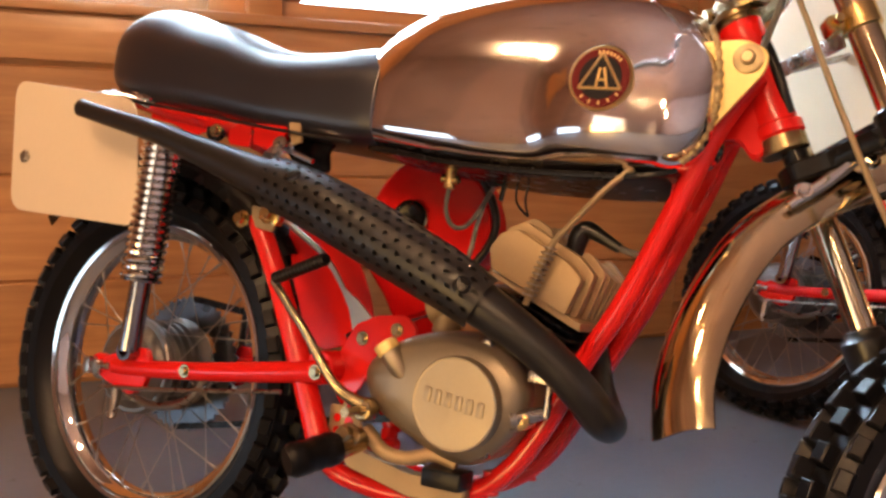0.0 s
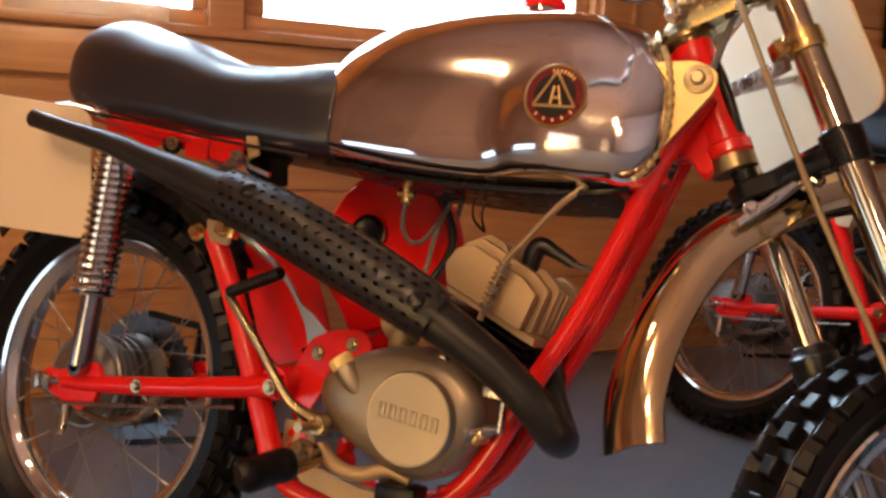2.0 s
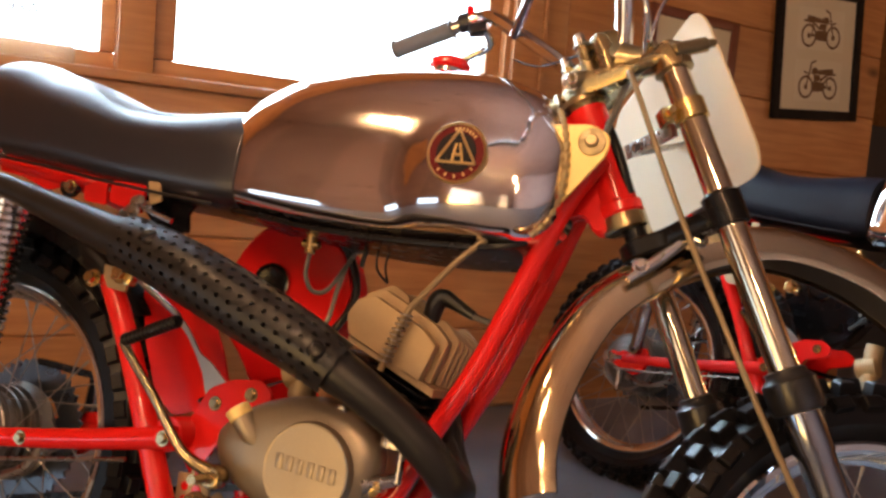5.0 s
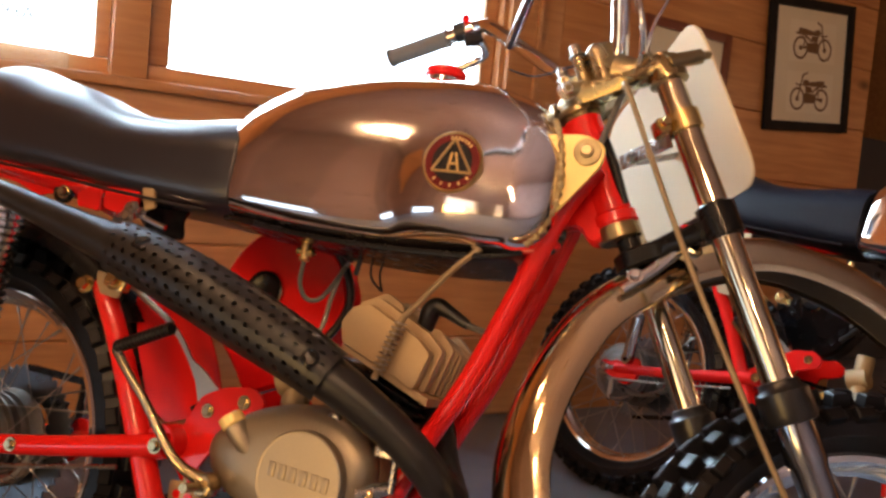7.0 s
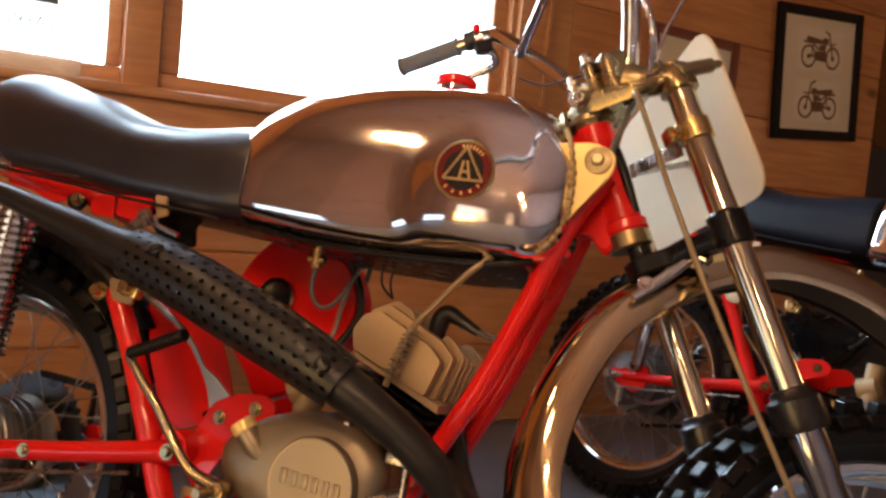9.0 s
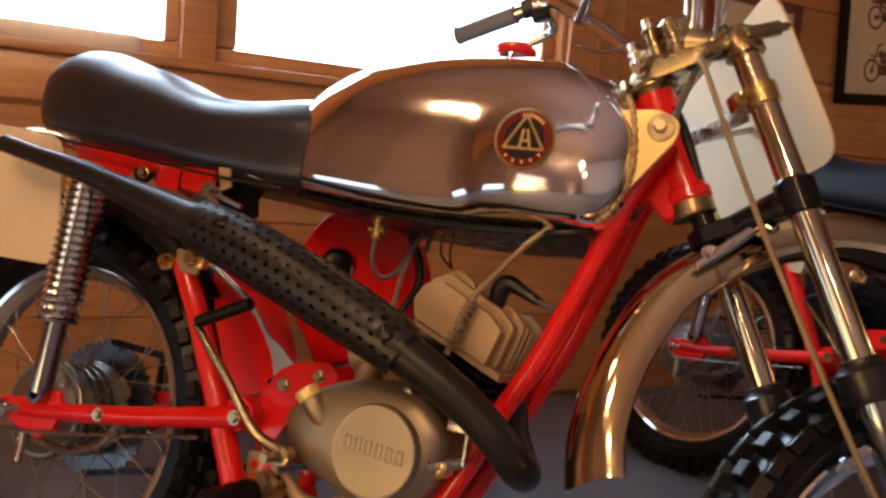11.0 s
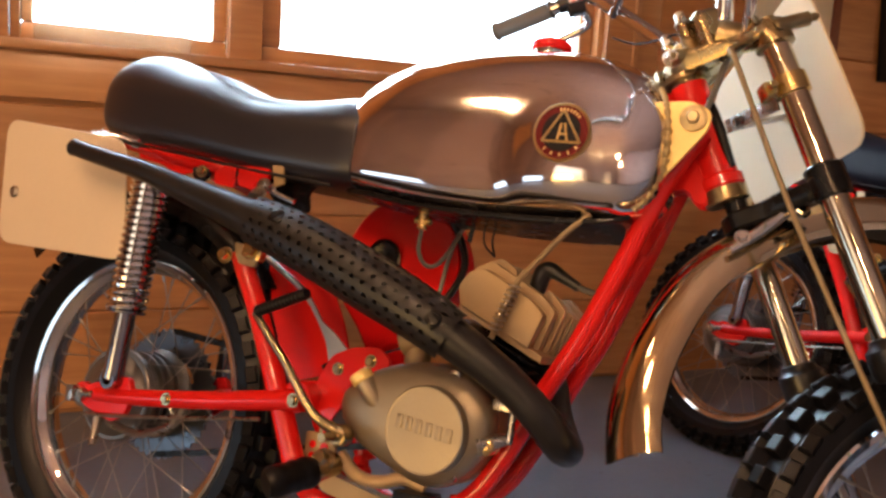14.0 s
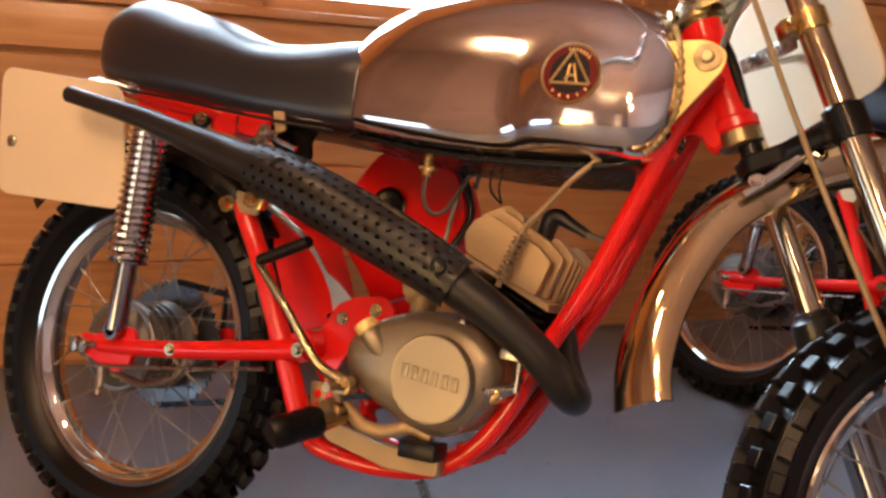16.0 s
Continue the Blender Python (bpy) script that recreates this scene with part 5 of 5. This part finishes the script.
    low_yoke = rounded([(-0.022, 0.02), (-0.022, -0.02), (0.012, -0.038), (0.060, -0.10), (0.094, -0.10), (0.094, -0.07), (0.045, -0.03), (0.04, 0.0), (0.045, 0.03), (0.094, 0.07), (0.094, 0.10), (0.060, 0.10), (0.012, 0.038)], 0.01)
    P("bottom_yoke", slab(G(), low_yoke, -0.122, -0.098, 0.003, lambda x, h, y: (x, y, h)), BLACKPAINT, "black lower fork yoke", True)
    P("steering_stem", cyl(G(), (0, 0, -0.10), (0, 0, 0.13), 0.015), BLACKPAINT, steer=True)
    half = [(0.042, 0.0, 0.138), (0.042, 0.045, 0.140), (0.038, 0.072, 0.162), (0.020, 0.13, 0.252), (-0.012, 0.205, 0.365), (-0.028, 0.228, 0.388), (-0.06, 0.248, 0.391), (-0.165, 0.318, 0.404)]
    bar = P("handlebar", tube(G(), [(x, -y, z) for x, y, z in half[:4:-1]] + [(0.026, -0.185, 0.355), (0.056, -0.105, 0.252), (0.050, -0.068, 0.180), (0.042, -0.045, 0.144)] + half, 0.0122, 16), CHROME, "chromed high-rise handlebar", True)
    P("cross_bar", tube(G(), [(-0.008, -0.17, 0.312), (-0.008, 0.17, 0.312)], 0.0075, 12, 1), CHROME, parent=bar)
    for s in (-1, 1):
        a, b = np.array((-0.075, 0.258 * s, 0.3925)), np.array((-0.168, 0.320 * s, 0.4045))
        g = tube(G(), [a + (b - a) * t for t in np.linspace(0, 1, 30)], [0.0185] + [0.0155 if k % 2 else 0.0148 for k in range(27)] + [0.018, 0.016], 16, 1)
        P("grip", g, GREYRUBBER, "worn rubber grip", parent=bar)
        g = tube(G(), [(-0.045, 0.24 * s, 0.392), (-0.062, 0.25 * s, 0.394)], 0.017, 14, 1)
        box(g, 0.03, 0.02, 0.02, pose(-0.04, 0.238 * s, 0.372), 0.004)
        P("lever_perch", g, DARKPLASTIC, parent=bar)
        P("switch", cyl(G(), (-0.045, 0.235 * s, 0.398), (-0.042, 0.235 * s, 0.416), 0.007), RED, "small red switch", parent=bar)
        g = tube(G(), [(-0.03, 0.235 * s, 0.368), (-0.02, 0.262 * s, 0.352), (-0.07, 0.30 * s, 0.352), (-0.13, 0.345 * s, 0.358)], [0.006, 0.007, 0.006, 0.005], 10)
        P("lever", g, CHROME, parent=bar)
    # front number plate
    slope = pose(0.12, 0, 0.15, 0, -11, 0)                 # tilted forward off the window's light, outline refitted to the camera's view
    poly = rounded([(-0.128, 0.002), (0.185, 0.0), (0.268, -0.049), (0.290, -0.18), (-0.072, -0.215)], 0.042, 8)
    plate = P("number_plate", slab(G(), poly, -0.002, 0.002, 0.001, lambda y, x, z: tuple(slope @ Vector((x, y, z)))), CREAM, "blank cream front number plate", True)
    g = box(G(), 0.004, 0.150, 0.020, pose(0.064, 0.005, 0.033, 13, 0, 0), 0.0015)
    box(g, 0.076, 0.018, 0.004, pose(0.103, 0.060, 0.040), 0.0015)
    bolt(g, (0.062, 0.035, 0.038), (-1, 0, 0), 0.007, 0.009)
    bolt(g, (0.062, -0.050, 0.020), (-1, 0, 0), 0.006, 0.008)
    P("plate_stay", g, STEEL, parent=plate)
    # front mudguard: a long arched blade
    line = smooth([(-0.249, -0.368), (-0.225, -0.30), (-0.172, -0.228), (-0.092, -0.162), (0.0, -0.130), (0.09, -0.118), (0.19, -0.133), (0.288, -0.196), (0.36, -0.29)], 6)
    rings = []
    for i, p in enumerate(line):
        d = line[min(i + 1, len(line) - 1)] - line[max(i - 1, 0)]
        nrm = np.array((-d[1], d[0])) / np.linalg.norm(d)
        outer = [(-0.056, -0.038), (-0.055, -0.026), (-0.050, -0.012), (-0.041, -0.001), (-0.029, 0.007), (-0.015, 0.011), (0, 0.0125), (0.015, 0.011), (0.029, 0.007), (0.041, -0.001), (0.050, -0.012), (0.055, -0.026), (0.056, -0.038)]
        slim = 1 - 0.26 * min(1, i / 18) - 0.22 * min(1, max(0, i - 20) / 12)            # narrower above than at the lower end
        sec = [(y * slim, h) for y, h in outer + [(y * 0.96, h - 0.0022) for y, h in outer[::-1]]]
        skew = max(0, 1 - i / 9) / np.linalg.norm(d)          # the lower corners are rounded off
        rings.append([(p[0] + nrm[0] * h + d[0] * skew * (0.003 + 0.016 * (y / 0.056) ** 2), y, p[1] + nrm[1] * h + d[1] * skew * (0.003 + 0.016 * (y / 0.056) ** 2)) for y, h in sec])
    guard = P("front_mudguard", loft(G(), rings), WARMLITCHROME, "long chromed front mudguard", True)
    rings = []
    for i, p in enumerate(line):
        d = line[min(i + 1, len(line) - 1)] - line[max(i - 1, 0)]
        nrm = np.array((-d[1], d[0])) / np.linalg.norm(d)
        slim = 1 - 0.26 * min(1, i / 18) - 0.22 * min(1, max(0, i - 20) / 12)
        sec = [(y * slim * 0.93, max(h - 0.0045, -0.0345)) for y, h in outer] + [(y * slim * 0.91, max(h - 0.0055, -0.0345)) for y, h in outer[::-1]]
        skew = max(0, 1 - i / 9) / np.linalg.norm(d)
        if i > 3:
            rings.append([(p[0] + nrm[0] * h + d[0] * skew * (0.003 + 0.016 * (y / 0.056) ** 2), y, p[1] + nrm[1] * h + d[1] * skew * (0.003 + 0.016 * (y / 0.056) ** 2)) for y, h in sec])
    P("mudguard_lining", loft(G(), rings), LINING, "dull dark grey underside", True, parent=guard)
    g = tube(G(), [(-0.05, -0.045, -0.152), (0.0, -0.048, -0.135), (0.05, -0.05, -0.115)], [0.006, 0.008, 0.006], 10)
    bolt(g, (-0.03, -0.05, -0.14), (-0.3, -1, 0.4), 0.007)
    bolt(g, (0.05, -0.055, -0.125), (0, -1, 0.3), 0.008)
    P("mudguard_stay", g, CHROME, parent=guard)
    # cables
    P("brake_cable", tube(G(), [(0.016, -0.088, 0.086), (0.0135, -0.10, 0.068), (0.014, -0.10, -0.133), (0.03, -0.10, -0.408), (0.06, -0.09, -0.58)], 0.0036, 10), TANCABLE, "tan brake cable", True)
    P("cable", tube(G(), [(0.056, -0.045, 0.112), (0.048, -0.042, 0.108), (0.036, -0.04, 0.10), (0.004, -0.042, 0.06), (-0.044, -0.048, 0.005)], 0.0042, 10), GREYRUBBER, "grey cable", True)
    P("cable", tube(G(), [(0.05, -0.10, 0.122), (0.085, -0.09, 0.168), (0.12, -0.08, 0.204), (0.15, -0.075, 0.25), (0.13, -0.10, 0.37)], 0.0030, 8), CHROME, "bright wound cable", True)
    P("cable", tube(G(), [(0.05, -0.078, 0.112), (0.05, -0.121, 0.152), (0.05, -0.128, 0.21), (0.05, -0.115, 0.31), (0.03, -0.16, 0.37)], 0.0045, 10), CHROME, "bright wound cable", True)
    P("wire", tube(G(), [(-0.01, 0.20, 0.287), (0.0, 0.15, 0.244), (0.0, 0.091, 0.212), (0.0, -0.029, 0.158), (0.02, -0.05, 0.152)], 0.0015, 6), MATTBLACK, "", True)
    return e


bike = motorcycle()
bike.matrix_basis = pose(0, 0, 0, -LEAN, 0, 0)
other = copy_thing(bike, pose(0.806, 1.352, 0, 0, 0, -29.1) @ pose(0, 0, 0, -14.0, 0, 0))
# the copy's saddle is stretched, and its tank, engine and exhaust moved, to fit the camera's view
tagged(other, "red trail motorcycle with a long navy saddle darkened for shade, parked by the wall")
for piece in list(other.children):
    kind = piece.name.split(".")[0]
    if kind in ("number_plate", "rear_mudguard"):
        for bit in (*piece.children, piece):
            bpy.data.objects.remove(bit)
        continue
    if piece.matrix_basis != Matrix.Identity(4):
        piece.matrix_basis = pose(0.15, 0, 0) @ piece.matrix_basis
        continue
    if kind == "seat":
        piece.matrix_basis = pose(0.085, 0, 0.02) @ Matrix.Diagonal((1.1, 1, 1, 1))
    if kind == "fuel_tank":
        piece.matrix_basis = pose(0.155, 0, 0.01)
    if kind == "engine":
        piece.matrix_basis = pose(0.05, 0, -0.06)
    if kind == "exhaust":
        piece.matrix_basis = pose(0.14, 0, -0.01)
    # saddle vinyl is darkened for shade; air box and inner panel are blackened
    if kind in ("seat", "air_box", "inner_panel"):
        piece.data = piece.data.copy()
        piece.data.materials[0] = SHADEDNAVY if kind == "seat" else BLACKPAINT

# ---- boards of the window wall, and their joints ----
PITCH = 0.27
for row in range(13):
    z0, z1 = 0.822 + PITCH * (row - 4), 0.822 + PITCH * (row - 3)
    z0, z1 = max(z0, 0.001), min(z1, HIGH)
    if z1 - z0 < 0.03:
        continue
    if z1 <= 0.83:
        for a, b in ((U0, -1.1 + 0.5 * (row % 2)), (-1.1 + 0.5 * (row % 2), 1.78)):
            board(wall_low, a, b, z0, z1)
    else:
        board(wall_low, U0, -0.331, z0, z1)
    shift = 0.11
    q0, q1 = z0 + shift, min(z1 + shift, HIGH)
    if row == 0:
        q0 = 0.001
    if q1 - q0 > 0.03:
        board(wall_low, 1.781, U1 - 0.022, q0, q1)
board(wall_low, -0.331, 1.78, 2.301, HIGH)
for x0, x1, h in ((1.673, 1.78, HIGH),):
    g = box(G(), x1 - x0 - 0.001, 0.02, h - 0.84, pose((x0 + x1) / 2, 0.011, (0.84 + h) / 2), 0.003)
    part("trim_board", g, TRIM, window)
